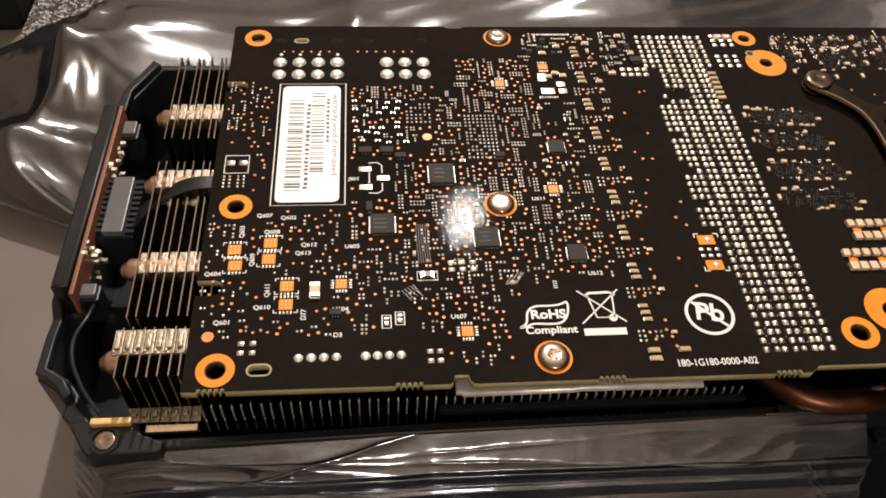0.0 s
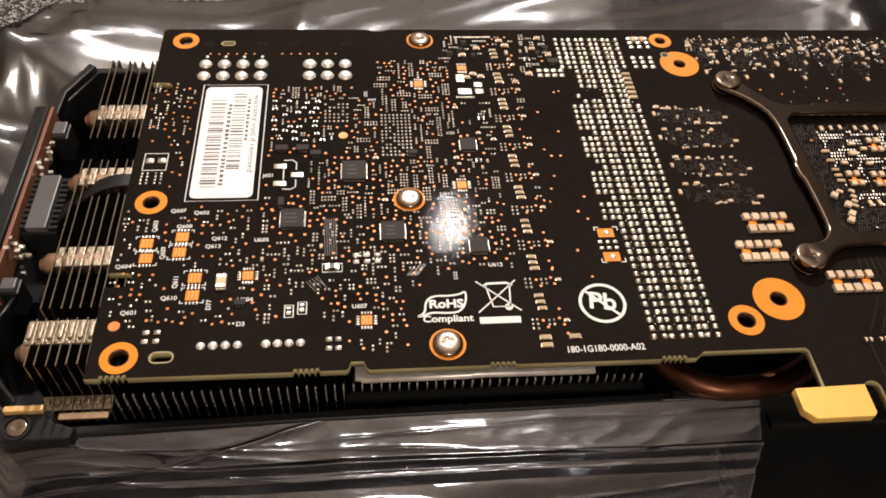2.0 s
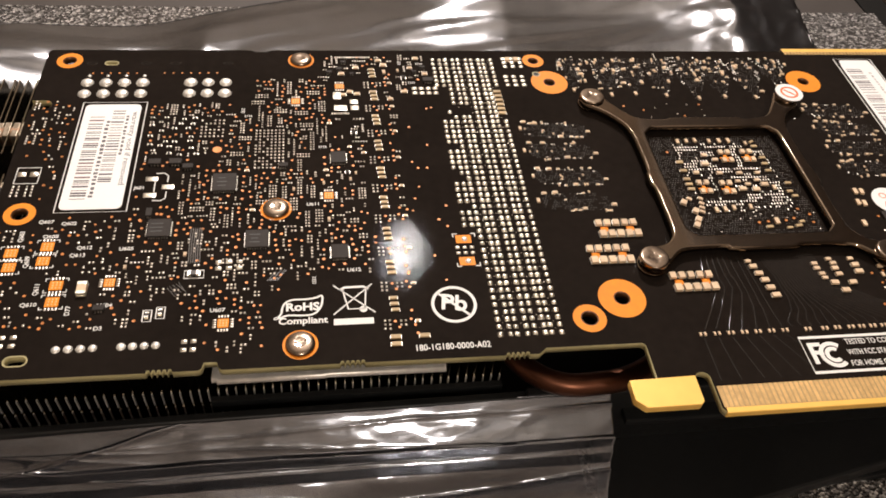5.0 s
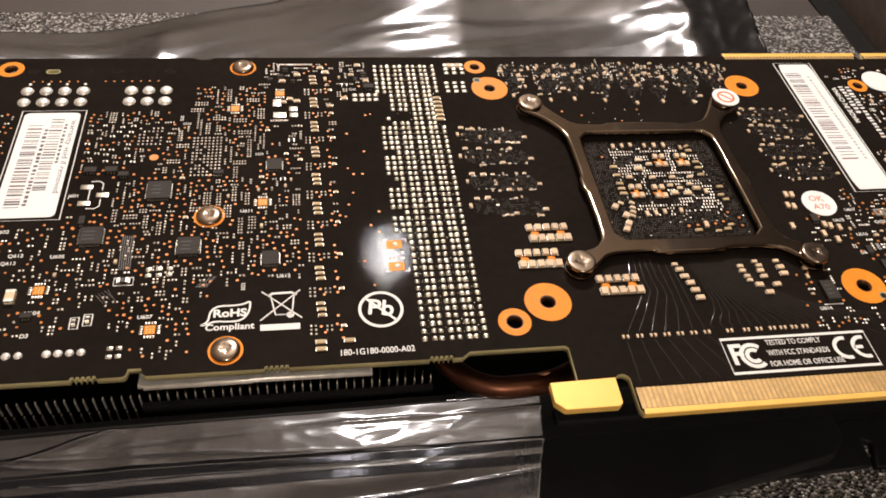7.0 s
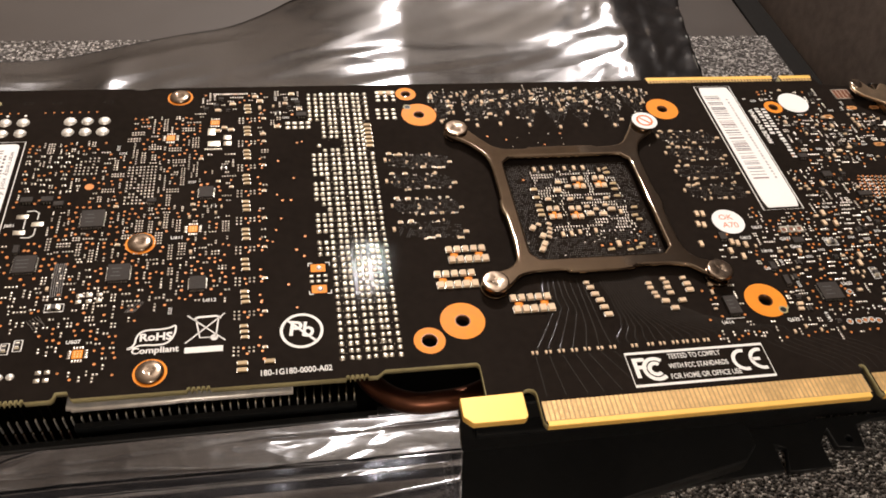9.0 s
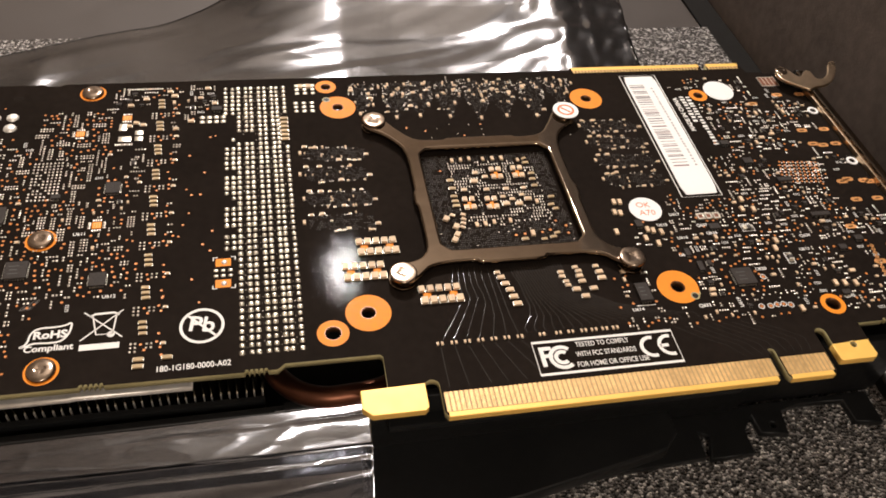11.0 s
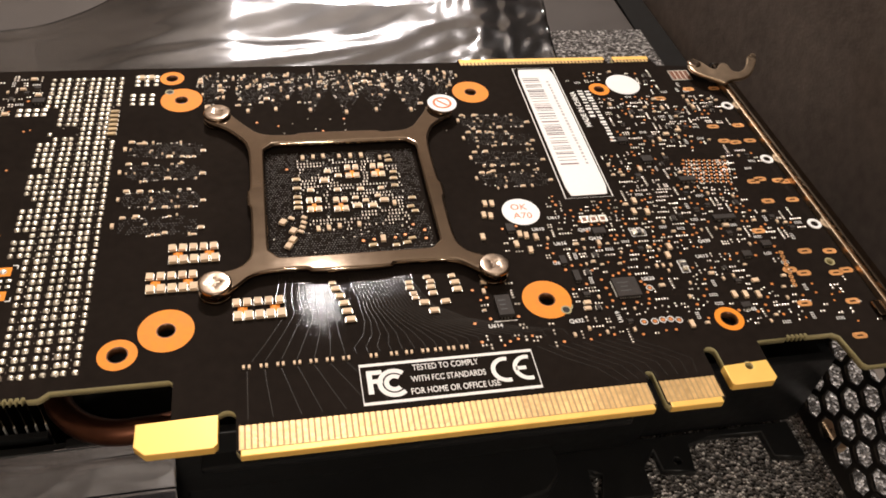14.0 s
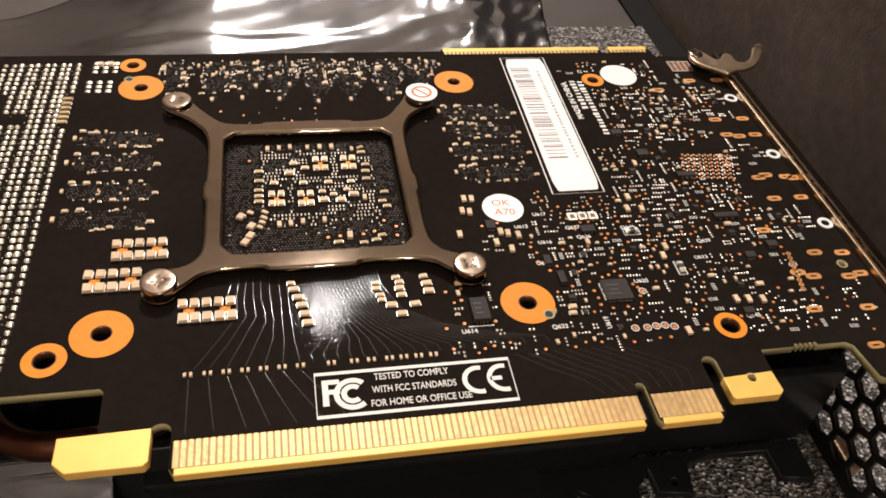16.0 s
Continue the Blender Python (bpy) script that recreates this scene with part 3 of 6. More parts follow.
def disc_mesh(name, r, mat, h=0.04, n=10):
    bm = bmesh.new()
    ring = [bm.verts.new(Vector((r * math.cos(2 * math.pi * i / n), r * math.sin(2 * math.pi * i / n), h)) * K) for i in range(n)]
    foot = [bm.verts.new(Vector((1.1 * v.co.x, 1.1 * v.co.y, 0))) for v in ring]
    mid = bm.verts.new(Vector((0, 0, h * 0.4)) * K)
    for i in range(n):
        bm.faces.new((foot[i], foot[(i + 1) % n], ring[(i + 1) % n], ring[i]))
        bm.faces.new((ring[i], ring[(i + 1) % n], mid))
    return as_mesh(name, bm, mat)


def cap_mesh(name, L, W, H, body):
    """A ceramic part: body between two tinned ends on solder feet."""
    bm = bmesh.new()
    e = L * 0.22
    box(bm, -L / 2 + e, L / 2 - e, -W / 2, W / 2, 0.05, H, mat=0)
    for s in (-1, 1):
        a, b = sorted((s * L / 2, s * (L / 2 - e)))
        box(bm, a, b, -W / 2 - 0.02, W / 2 + 0.02, 0.0, H + 0.02, mat=1)
        a, b = sorted((s * (L / 2 + 0.18), s * L / 2))
        box(bm, a, b, -W / 2, W / 2, 0.0, H * 0.35, mat=1)
    return as_mesh(name, bm, body, SOLDER)


def tan_cap(name, L, W, H, body=CERAMIC):
    """A capacitor seen as a tan block with pale, tinned feet on its long sides."""
    bm = bmesh.new()
    box(bm, -L / 2, L / 2, -W / 2, W / 2, 0.06, H, bevel=0.07, mat=0)
    for s in (-1, 1):
        a, b = sorted((s * L / 2, s * (L / 2 + 0.09)))
        box(bm, a, b, -W / 2, W / 2, 0, H * 0.35, mat=1)
    return as_mesh(name, bm, body, SOLDER)


BLOB = dome_mesh("solder_joint", 0.45, 0.30, SOLDER)
BIGBLOB = dome_mesh("power_joint", 1.5, 0.7, BEAD, 18)
ROWBLOB = dome_mesh("pin_joint", 0.85, 0.45, BEAD, 14)


def lump_mesh(name, r, h, mat, seed):
    """An uneven, lobed heap of solder on a square land."""
    g = random.Random(seed)
    bm = bmesh.new()
    n = 12
    rings = []
    for f, z in ((1.0, 0.0), (0.86, 0.6), (0.45, 0.92)):
        ring = []
        for i in range(n):
            a = 2 * math.pi * i / n
            q = r * f * (1 - 0.14 * math.cos(4 * a)) * g.uniform(0.9, 1.08)
            ring.append(bm.verts.new(Vector((q * math.cos(a), q * math.sin(a), h * z * g.uniform(0.8, 1.2))) * K))
        rings.append(ring)
    top = bm.verts.new(Vector((g.uniform(-.2, .2) * r, g.uniform(-.2, .2) * r, h)) * K)
    for a, b in zip(rings, rings[1:]):
        for i in range(n):
            bm.faces.new((a[i], a[(i + 1) % n], b[(i + 1) % n], b[i])).smooth = True
    for i in range(n):
        bm.faces.new((rings[-1][i], rings[-1][(i + 1) % n], top)).smooth = True
    return as_mesh(name, bm, mat)


STRIPS = [lump_mesh("strip_joint", 0.59, 0.42, SOLDER, k) for k in range(8)]
PAD = square_pad("solder_pad", 0.40, 0.46, 0.13, PADTIN)
SLIM = square_pad("slim_pad", 0.29, 0.52, 0.1, PADTIN)
WIDEPAD = square_pad("solder_land", 0.85, 0.70, 0.2, SOLDER)
BALL = dome_mesh("tiny_joint", 0.20, 0.12, PADTIN, 6)
VIADOT = disc_mesh("via", 0.285, VIA)
DIMBALL = dome_mesh("masked_via", 0.17, 0.05, DIMVIA, 5)
CAP_S = tan_cap("small_capacitor", 0.85, 0.55, 0.38)
CAP_M = tan_cap("capacitor", 1.4, 0.82, 0.5)
CAP_L = tan_cap("large_capacitor", 1.45, 1.65, 0.8)
CAP_F = tan_cap("flat_capacitor", 1.9, 0.85, 0.45, GILTCAP)
RES = cap_mesh("resistor", 1.1, 0.6, 0.4, DARKPART)

LISTS = {}


def put(kind, mesh, x, y, rot=0.0, s=1.0, z=ZT):
    LISTS.setdefault(kind, []).append((mesh, x, y, z, rot, s))


def emit():
    """Single parts on the stretch nearest the contact edge; the far rest of a kind goes into one joined part."""
    for kind, rows in LISTS.items():
        rows.sort(key=lambda r: r[2])
        for mesh, x, y, z, rot, s in rows[:300]:
            part(kind, mesh, None, board, loc=(x, y, z), rot=rot, scale=(s, s, s) if s != 1 else None)
        rest = rows[300:]
        if not rest:
            continue
        verts, faces, mats, idx, smooth = [], [], [], [], []
        for mesh, x, y, z, rot, s in rest:
            m = pose(x * K, y * K, (z - PLACE[board.name].z) * K, 0, 0, rot) @ Matrix.Diagonal((s, s, s, 1))
            base = len(verts)
            verts += [m @ v.co for v in mesh.vertices]
            for p in mesh.polygons:
                faces.append([base + i for i in p.vertices])
                mt = mesh.materials[p.material_index]
                if mt not in mats:
                    mats.append(mt)
                idx.append(mats.index(mt))
                smooth.append(p.use_smooth)
        me = bpy.data.meshes.new(kind + "_field")
        me.from_pydata([tuple(v) for v in verts], [], faces)
        for mt in mats:
            me.materials.append(mt)
        me.polygons.foreach_set("material_index", idx)
        me.polygons.foreach_set("use_smooth", smooth)
        ob = part(kind + "_field", me, None, board, loc=tuple(PLACE[board.name]))
        tagged(ob, kind="stuff")


def group(x, y, cols, rows, px, py, kind, mesh, rot=0.0, s=1.0, skip=0.0, reserve=True):
    w, d = (cols - 1) * px, (rows - 1) * py
    for i in range(cols):
        for j in range(rows):
            if rng.random() >= skip:
                put(kind, mesh, x - w / 2 + i * px + rng.uniform(-.03, .03), y - d / 2 + j * py + rng.uniform(-.03, .03), rot + rng.uniform(-4, 4), s * rng.uniform(0.93, 1.07))
    if reserve:
        mark(x - w / 2 - px / 2, x + w / 2 + px / 2, y - d / 2 - py / 2, y + d / 2 + py / 2)


def chip(x, y, w, d, pins, h=0.62, rot=0.0, four=True, printed=False):
    """A moulded package with a row of tinned pins on its sides."""
    c = part("chip", box_mesh(-w / 2, w / 2, -d / 2, d / 2, 0.05, h, 0.08), CHIP, board, loc=(x, y, ZT), rot=rot)
    bm = bmesh.new()
    step = w / (pins + 1)
    for i in range(pins):
        t = -w / 2 + step * (i + 1)
        for s in (-1, 1):
            a, b = sorted((s * d / 2, s * (d / 2 + 0.26)))
            box(bm, t - step * 0.2, t + step * 0.2, a, b, 0, 0.14)
            if four:
                u = t * d / w
                a, b = sorted((s * w / 2, s * (w / 2 + 0.26)))
                box(bm, a, b, u - step * 0.13, u + step * 0.13, 0, 0.14)
    put_me = as_mesh("lead_frame", bm, SOLDER)
    ob = part("lead_frame", put_me, None, board, loc=(x, y, ZT), rot=rot)
    ring = int(1.4 * (w + d)) if four else 2
    for k in range(ring):
        a = 2 * math.pi * (k + rng.uniform(-.3, .3)) / ring
        f = rng.uniform(1.25, 1.6) / max(abs(math.cos(a)), abs(math.sin(a)))
        vx, vy = x + (w / 2 + 0.35) * f * math.cos(a), y + (d / 2 + 0.35) * f * math.sin(a)
        put("via", VIADOT, vx, vy, s=rng.uniform(0.95, 1.15))
        mark(vx - .3, vx + .3, vy - .3, vy + .3)
    if printed:
        for k in range(3):
            bw = w * rng.uniform(0.3, 0.6)
            part("chip_print", box_mesh(-bw / 2, bw / 2, -0.13, 0.13, 0, 0.015), INKDARK, board, loc=(x - 0.1 * w, y + d * (0.22 - 0.22 * k), ZT + h))
    mark(x - w / 2 - 0.5, x + w / 2 + 0.5, y - d / 2 - 0.5, y + d / 2 + 0.5)


def thermal_pad(x, y, w, d, pins=4, four=False, cells=True):
    """An unpopulated package: a bare copper field with solder lands round it."""
    part("copper_land", plate([rect(x - w / 2, x + w / 2, y - d / 2, y + d / 2, 0.15)], ZT, ZT + 0.05), COPPER, board)
    if cells:
        for i in (-1, 0, 1):
            for j in (-1, 0, 1):
                put("copper_bead", GLINT, x + i * w * 0.28, y + j * d * 0.28, z=ZT + 0.05)
    for i in range(pins):
        t = (i - (pins - 1) / 2) * (w * 1.05 / pins)
        for s in (-1, 1):
            put("land", FINEPAD, x + t, y + s * (d / 2 + 0.55))
            if four:
                put("land", FINEPAD, x + s * (w / 2 + 0.55), y + t, 90)
    mark(x - w / 2 - 0.9, x + w / 2 + 0.9, y - d / 2 - 0.9, y + d / 2 + 0.9)


GLINT = dome_mesh("copper_bead", 0.22, 0.06, GOLD, 8)
FINEPAD = square_pad("land", 0.34, 0.62, 0.1, PADTIN)


def corner_marks(x0, x1, y0, y1, leg=0.9, w=0.2):
    for x, y, sx, sy in ((x0, y0, 1, 1), (x1, y0, -1, 1), (x1, y1, -1, -1), (x0, y1, 1, -1)):
        part("silkscreen_mark", plate([[(x, y), (x + sx * leg, y), (x + sx * leg, y + sy * w), (x + sx * w, y + sy * w), (x + sx * w, y + sy * leg), (x, y + sy * leg)]], ZT, ZT + 0.03), SILK, board)


def line_mark(pts, w, closed=False):
    return part("silkscreen_line", plate(stroke(pts, w, closed), ZT, ZT + 0.03), SILK, board)


def tag_text(text, x, y, size=1.35, rot=0.0):
    lettering(text, size, x, y, ZT + 0.02, board, SILK, rot, bold=0.02)
    w = len(text) * size * 0.62
    if rot:
        mark(x - size / 2, x + size / 2, y - w / 2, y + w / 2)
    else:
        mark(x - w / 2, x + w / 2, y - size / 2, y + size / 2)


def scatter(x0, x1, y0, y1, tries, mix, px=0.70, py=0.80, inside=None, small=1.0):
    """Small footprints in little rows and blocks, on the free places of a field."""
    kinds = [k for k, n in mix.items() for _ in range(n)]
    for _ in range(tries):
        x = round(rng.uniform(x0, x1) / 0.4) * 0.4
        y = round(rng.uniform(y0, y1) / 0.4) * 0.4
        if inside and not inside(x, y):
            continue
        k = rng.choice(kinds)
        if k == "via":
            if is_free(x - .45, x + .45, y - .45, y + .45):
                put("via", VIADOT, x, y, s=rng.uniform(0.8, 1.08))
                mark(x - .3, x + .3, y - .3, y + .3)
            continue
        if k in ("cap", "capm", "res"):
            mesh, w, d, nm = {"cap": (CAP_S, 1.5, 0.9, "small_capacitor"), "capm": (CAP_M, 2.1, 1.2, "capacitor"), "res": (RES, 1.7, 0.8, "resistor")}[k]
            r = rng.choice((0, 90))
            if r:
                w, d = d, w
            if is_free(x - w / 2, x + w / 2, y - d / 2, y + d / 2):
                put(nm, mesh, x, y, r + rng.uniform(-3, 3), rng.uniform(0.9, 1.1))
                mark(x - w / 2 + .2, x + w / 2 - .2, y - d / 2 + .2, y + d / 2 - .2)
            continue
        cols, rows = {"pair": rng.choice(((2, 1), (1, 2))), "row": rng.choice(((3, 1), (4, 1), (1, 3), (1, 4))), "block": rng.choice(((2, 2), (2, 3), (3, 2))), "bank": rng.choice(((2, 6), (2, 8), (1, 7), (3, 5), (2, 5), (5, 2))), "one": (1, 1)}[k]
        w, d = cols * px, rows * py
        if is_free(x - w / 2, x + w / 2, y - d / 2, y + d / 2):
            for i in range(cols):
                for j in range(rows):
                    put("solder_pad", PAD, x - w / 2 + (i + .5) * px, y - d / 2 + (j + .5) * py, rng.uniform(-3, 3), small * rng.uniform(0.85, 1.12))
            mark(x - w / 2 + .1, x + w / 2 - .1, y - d / 2 + .1, y + d / 2 - .1)


# ---- labels, print and large footprints ----
def barcode(x0, x1, y0, y1, seed, z, parent, gap=1.0):
    r = random.Random(seed)
    y = y0
    while y < y1:
        h = r.choice((0.2, 0.2, 0.35, 0.5))
        part("printed_bar", box_mesh(x0, x1, y, min(y + h, y1), z, z + 0.02), r.choice((INK, INK, INK, INKRED)), parent)
        y += h + gap * r.choice((0.4, 0.7, 1.0, 1.4))


def text_bars(x, y0, y1, w, seed, z, parent, ink=INK):
    """Unreadable print that runs along y."""
    r = random.Random(seed)
    y = y0
    while y < y1:
        h = r.uniform(0.5, 0.9)
        part("printed_bar", box_mesh(x - w / 2 * r.uniform(0.5, 1), x + w / 2, y, y + h, z, z + 0.015), ink, parent)
        y += h + r.uniform(0.3, 0.8)


line_mark(rect(-122.6, -108.6, 53.9, 89.2), 0.22, True)
warranty = part("paper_label", plate([rect(-121.9, -109.7, 54.6, 88.3, 1.2)], ZT + 0.01, ZT + 0.12), PAPER, board, "white paper label with grey barcodes")
barcode(-120.3, -117.2, 57.5, 84.0, 3, ZT + 0.115, board, 0.6)
barcode(-115.6, -112.9, 62.5, 86.0, 5, ZT + 0.115, board, 0.6)
text_bars(-116.3, 58.0, 83.0, 0.9, 8, ZT + 0.115, board)
text_bars(-112.3, 71.0, 84.0, 0.7, 9, ZT + 0.115, board)
lettering("warranty void if removed", 1.75, -110.75, 73.5, ZT + 0.12, board, INK, -90, width=24)
mark(-123, -108.2, 53.5, 89.8)

line_mark([(70.9, 54.6), (81.9, 54.6), (82.8, 106.3), (71.8, 106.3)], 0.25, True)
serial = part("paper_label", plate([soften([(71.8, 55.3), (81.4, 55.4), (82.3, 105.6), (72.6, 105.6)], 2, 0.06)], ZT + 0.01, ZT + 0.12), PAPER, board, "long white paper label with a red-grey barcode")
barcode(73.2, 77.6, 66.0, 101.5, 11, ZT + 0.115, board, 0.7)
text_bars(79.6, 66.0, 100.0, 0.7, 12, ZT + 0.115, board, INKPALE)
mark(70.4, 83.2, 54, 107)

for x, y, r, z in ((59.7, 51.2, 4.1, ZT), (99.8, 97.6, 4.5, ZT)):
    part("round_label", plate([circle(x, y, r, 40)], z + 0.02, z + 0.12), PAPER, board, "round white sticker")
    mark(x - r, x + r, y - r, y + r)
lettering("OK", 2.5, 59.5, 52.6, ZT + 0.13, board, INKORANGE, -3)
lettering("A70", 2.5, 59.8, 49.9, ZT + 0.13, board, INKORANGE, -3)

# compliance box
line_mark(rect(21.0, 52.0, 6.9, 14.8), 0.6, True)
lettering("F", 6.6, 23.2, 10.9, ZT + 0.02, board, SILK, 0, bold=0.14)
for r in (2.5, 1.35):
    arc = [(26.6 + r * math.cos(radians(a)), 10.7 + r * math.sin(radians(a))) for a in range(48, 313, 12)]
    line_mark(arc, 0.85)
for text, x, y, w in (("TESTED TO COMPLY", 36.0, 13.4, 11.8), ("WITH FCC STANDARDS", 36.2, 11.0, 13.2), ("FOR HOME OR OFFICE USE", 37.0, 8.5, 15.6)):
    lettering(text, 1.75, x, y, ZT + 0.02, board, SILK, 0, width=w, bold=0.01)
for cx in (46.5, 50.5):
    arc = [(cx + 2.3 * math.cos(radians(a)), 11.2 + 2.3 * math.sin(radians(a))) for a in range(75, 286, 10)]
    line_mark(arc, 0.8)
line_mark([(48.3, 11.2), (50.2, 11.2)], 0.75)
mark(20.5, 52.6, 6.4, 15.3)

# lead-free mark, compliance leaf, crossed bin, part number
line_mark(circle(-44.9, 26.7, 4.1, 40), 0.6, True)
lettering("Pb", 5.2, -44.9, 26.9, ZT + 0.02, board, SILK, -8, bold=0.10)
line_mark([(-47.7, 29.5), (-42.1, 23.9)], 0.5)
mark(-49.4, -40.4, 22.2, 31.2)
leaf = [(-79.0, 24.9), (-77.4, 25.6), (-77.2, 28.2), (-75.8, 29.4), (-73.0, 29.3), (-70.8, 29.6), (-69.7, 30.4), (-69.9, 27.6), (-71.2, 25.7), (-73.4, 25.5), (-76.3, 25.8), (-77.6, 25.1)]
line_mark(soften(leaf, 2), 0.38, True)
lettering("RoHS", 2.5, -73.5, 27.5, ZT + 0.02, board, SILK, 0, width=6.2, bold=0.09)
lettering("Compliant", 2.0, -73.4, 24.3, ZT + 0.02, board, SILK, 0, width=9.0, bold=0.05)
mark(-79.5, -68.5, 23.3, 31)
line_mark([(-67.7, 32.4), (-60.0, 25.6)], 0.26)
line_mark([(-60.3, 32.5), (-67.8, 25.4)], 0.26)
line_mark([(-66.0, 31.4), (-65.0, 26.6), (-61.9, 26.6), (-61.5, 31.4)], 0.3)
line_mark([(-66.5, 31.2), (-65.6, 31.8), (-62.0, 31.9), (-61.0, 31.3)], 0.5)
part("silkscreen_dot", plate([circle(-62.2, 26.5, 0.75)], ZT, ZT + 0.03), SILK, board)
part("silkscreen_bar", plate([rect(-67.8, -60.4, 23.0, 24.4)], ZT, ZT + 0.03), SILK, board)
mark(-68.5, -59.6, 22.6, 33)
lettering("180-1G180-0000-A02", 1.9, -46.3, 17.0, ZT + 0.02, board, SILK, 0.5, width=13.8, bold=0.02)
mark(-54, -39, 15.5, 18.4)
for k in range(2):
    text_bars(87.0 + 1.9 * k, 84.0 - 10 * k, 95.0, 1.5, 20 + k, ZT, board, SILK)
lettering("MADE IN CHINA", 1.9, 84.9, 87.5, ZT + 0.02, board, SILK, 90, width=15, bold=0.05)
mark(83.6, 90.2, 70, 96)

# power connector joints
for i in range(4):
    for y in (96.6, 92.4):
        put("power_joint", BIGBLOB, -123.1 + i * 4.17, y, rng.uniform(0, 360), rng.uniform(0.97, 1.05))
    put("pin_joint", ROWBLOB, -123.0 + i * 4.17, 99.3, 0, 0.5)
for i in range(3):
    for y in (96.6, 92.4):
        put("power_joint", BIGBLOB, -99.6 + i * 4.08, y, rng.uniform(0, 360), rng.uniform(0.97, 1.05))
mark(-126, -88, 90.5, 101)
for i in range(6):
    put("via", VIADOT, -122.4 + i * 2.0, 100.4, s=0.85)
for i in range(7):
    put("via", VIADOT, -106 + i * 2.05, 100.4, s=0.85)
for x in (-123.2, -110.7, -103.8, -91.3):
    part("bare_slot", plate([slot(x, 104.4, 0.7, 0.55), slot(x, 104.4, 0.6, 0.35)], ZT, ZT + 0.03), TRACE, board)

# rows of pin joints along the lower edge
for i in range(4):
    put("pin_joint", ROWBLOB, -115.9 + i * 2.05, 20.4, 0, rng.uniform(0.9, 1.02))
    put("pin_joint", ROWBLOB, -105.0 + i * 1.95, 20.4, 0, rng.uniform(0.9, 1.02))
for cx, cy in ((-124.4, 22.6), (-93.5, 20.0)):
    for dx in (-0.95, 0.95):
        for dy in (-0.9, 0.9):
            put("solder_land", WIDEPAD, cx + dx * (0.85 if cx > -100 else 1), cy + dy, s=1.25)
mark(-117, -98, 19, 22)
mark(-127, -92, 18.5, 24)
put("test_point", disc_mesh("test_point", 0.95, VIA), -130.9, 25.0)
put("test_point", disc_mesh("test_point", 0.95, VIA), -91.9, 72.3)
mark(-132, -130, 24, 26)
mark(-93, -91, 71, 73.5)

# chips
for x, y, w, d, n in ((-89.7, 61.4, 4.9, 5.2, 9), (-101.6, 48.6, 4.5, 4.7, 8), (-82.4, 44.9, 4.5, 4.6, 8), (-65.5, 68.7, 3.3, 3.6, 7), (-66.1, 40.8, 3.4, 3.6, 7), (75.1, 27.6, 5.0, 4.8, 9)):
    chip(x, y, w, d, n, printed=w > 4)
chip(49.5, 25.2, 3.0, 4.9, 4, 1.0, four=False, printed=True)
line_mark([(47.0, 22.0), (51.4, 22.0)], 0.2)
for x, y, w, d in ((-104.6, 68.2, 2.6, 1.5), (-100.3, 68.2, 2.6, 1.5), (-97.6, 66.6, 2.2, 1.3), (-104.0, 53.0, 1.2, 2.2), (-110.0, 29.0, 2.0, 1.2), (-77.5, 66.5, 2.0, 1.2), (66.0, 31.5, 1.3, 2.8), (64.5, 36.0, 1.3, 2.2),
                   (74.7, 43.6, 2.8, 1.7), (56.0, 46.2, 1.8, 2.2), (101.4, 58.6, 4.2, 1.4), (104.5, 45.4, 5.2, 1.3), (104.4, 34.0, 2.0, 1.5), (94.4, 66.4, 2.6, 2.0), (97.6, 20.5, 2.0, 1.3), (-42.5, 97.0, 2.6, 1.6), (110.2, 36.6, 2.2, 1.5), (91.0, 74.0, 2.4, 1.6)):
    chip(x, y, w, d, 3, 0.7, four=False)

# single capacitors and transistors beside the round sticker and the slot bracket
for x, y in ((52.4, 54.2), (53.9, 54.1), (51.4, 50.7), (52.8, 50.3), (57.6, 44.3), (58.9, 43.8), (60.8, 43.2), (56.2, 41.5), (58.7, 39.6), (86.0, 52.4), (84.7, 49.0), (87.7, 48.7), (88.4, 37.8), (87.1, 35.4), (101.6, 23.0), (84.7, 17.2), (49.7, 44.2), (98.9, 23.3), (96.6, 23.5)):
    put("capacitor", CAP_M, x, y, 90 + rng.uniform(-4, 4), 1.15)
    mark(x - .8, x + .8, y - 1.0, y + 1.0)
mark(74.4, 84.0, 17.6, 20.2)

# unpopulated packages with bare copper
for x, y in ((-128.2, 43.4), (-127.8, 39.8), (-121.9, 44.8), (-122.0, 41.1), (-118.5, 35.0), (-118.5, 31.1)):
    thermal_pad(x, y, 2.35, 2.2, 4)
    corner_marks(x - 2.1, x + 2.1, y - 1.75, y + 1.75, 0.7, 0.16)
for x, y in ((-109.1, 35.2), (-87.8, 24.6), (-67.9, 57.1), (-74.9, 89.2)):
    thermal_pad(x, y, 2.0, 2.0, 4, True, cells=True)
for y in (43.4, 37.4):
    thermal_pad(-40.8, y, 3.2, 2.2, 0, cells=False)
    put("pin_joint", ROWBLOB, -40.6, y, 0, 0.75, ZT + 0.05)
    group(-40.8, 40.4 + (0.75 if y > 40 else -0.75), 3, 1, 1.5, 0.8, "solder_land", WIDEPAD, reserve=False)
corner_marks(-43.0, -38.2, 36.0, 45.0, 1.0, 0.2)
mark(-43.5, -38, 35.5, 45.5)
thermal_pad(-64.4, 94.9, 2.2, 1.8, 4)
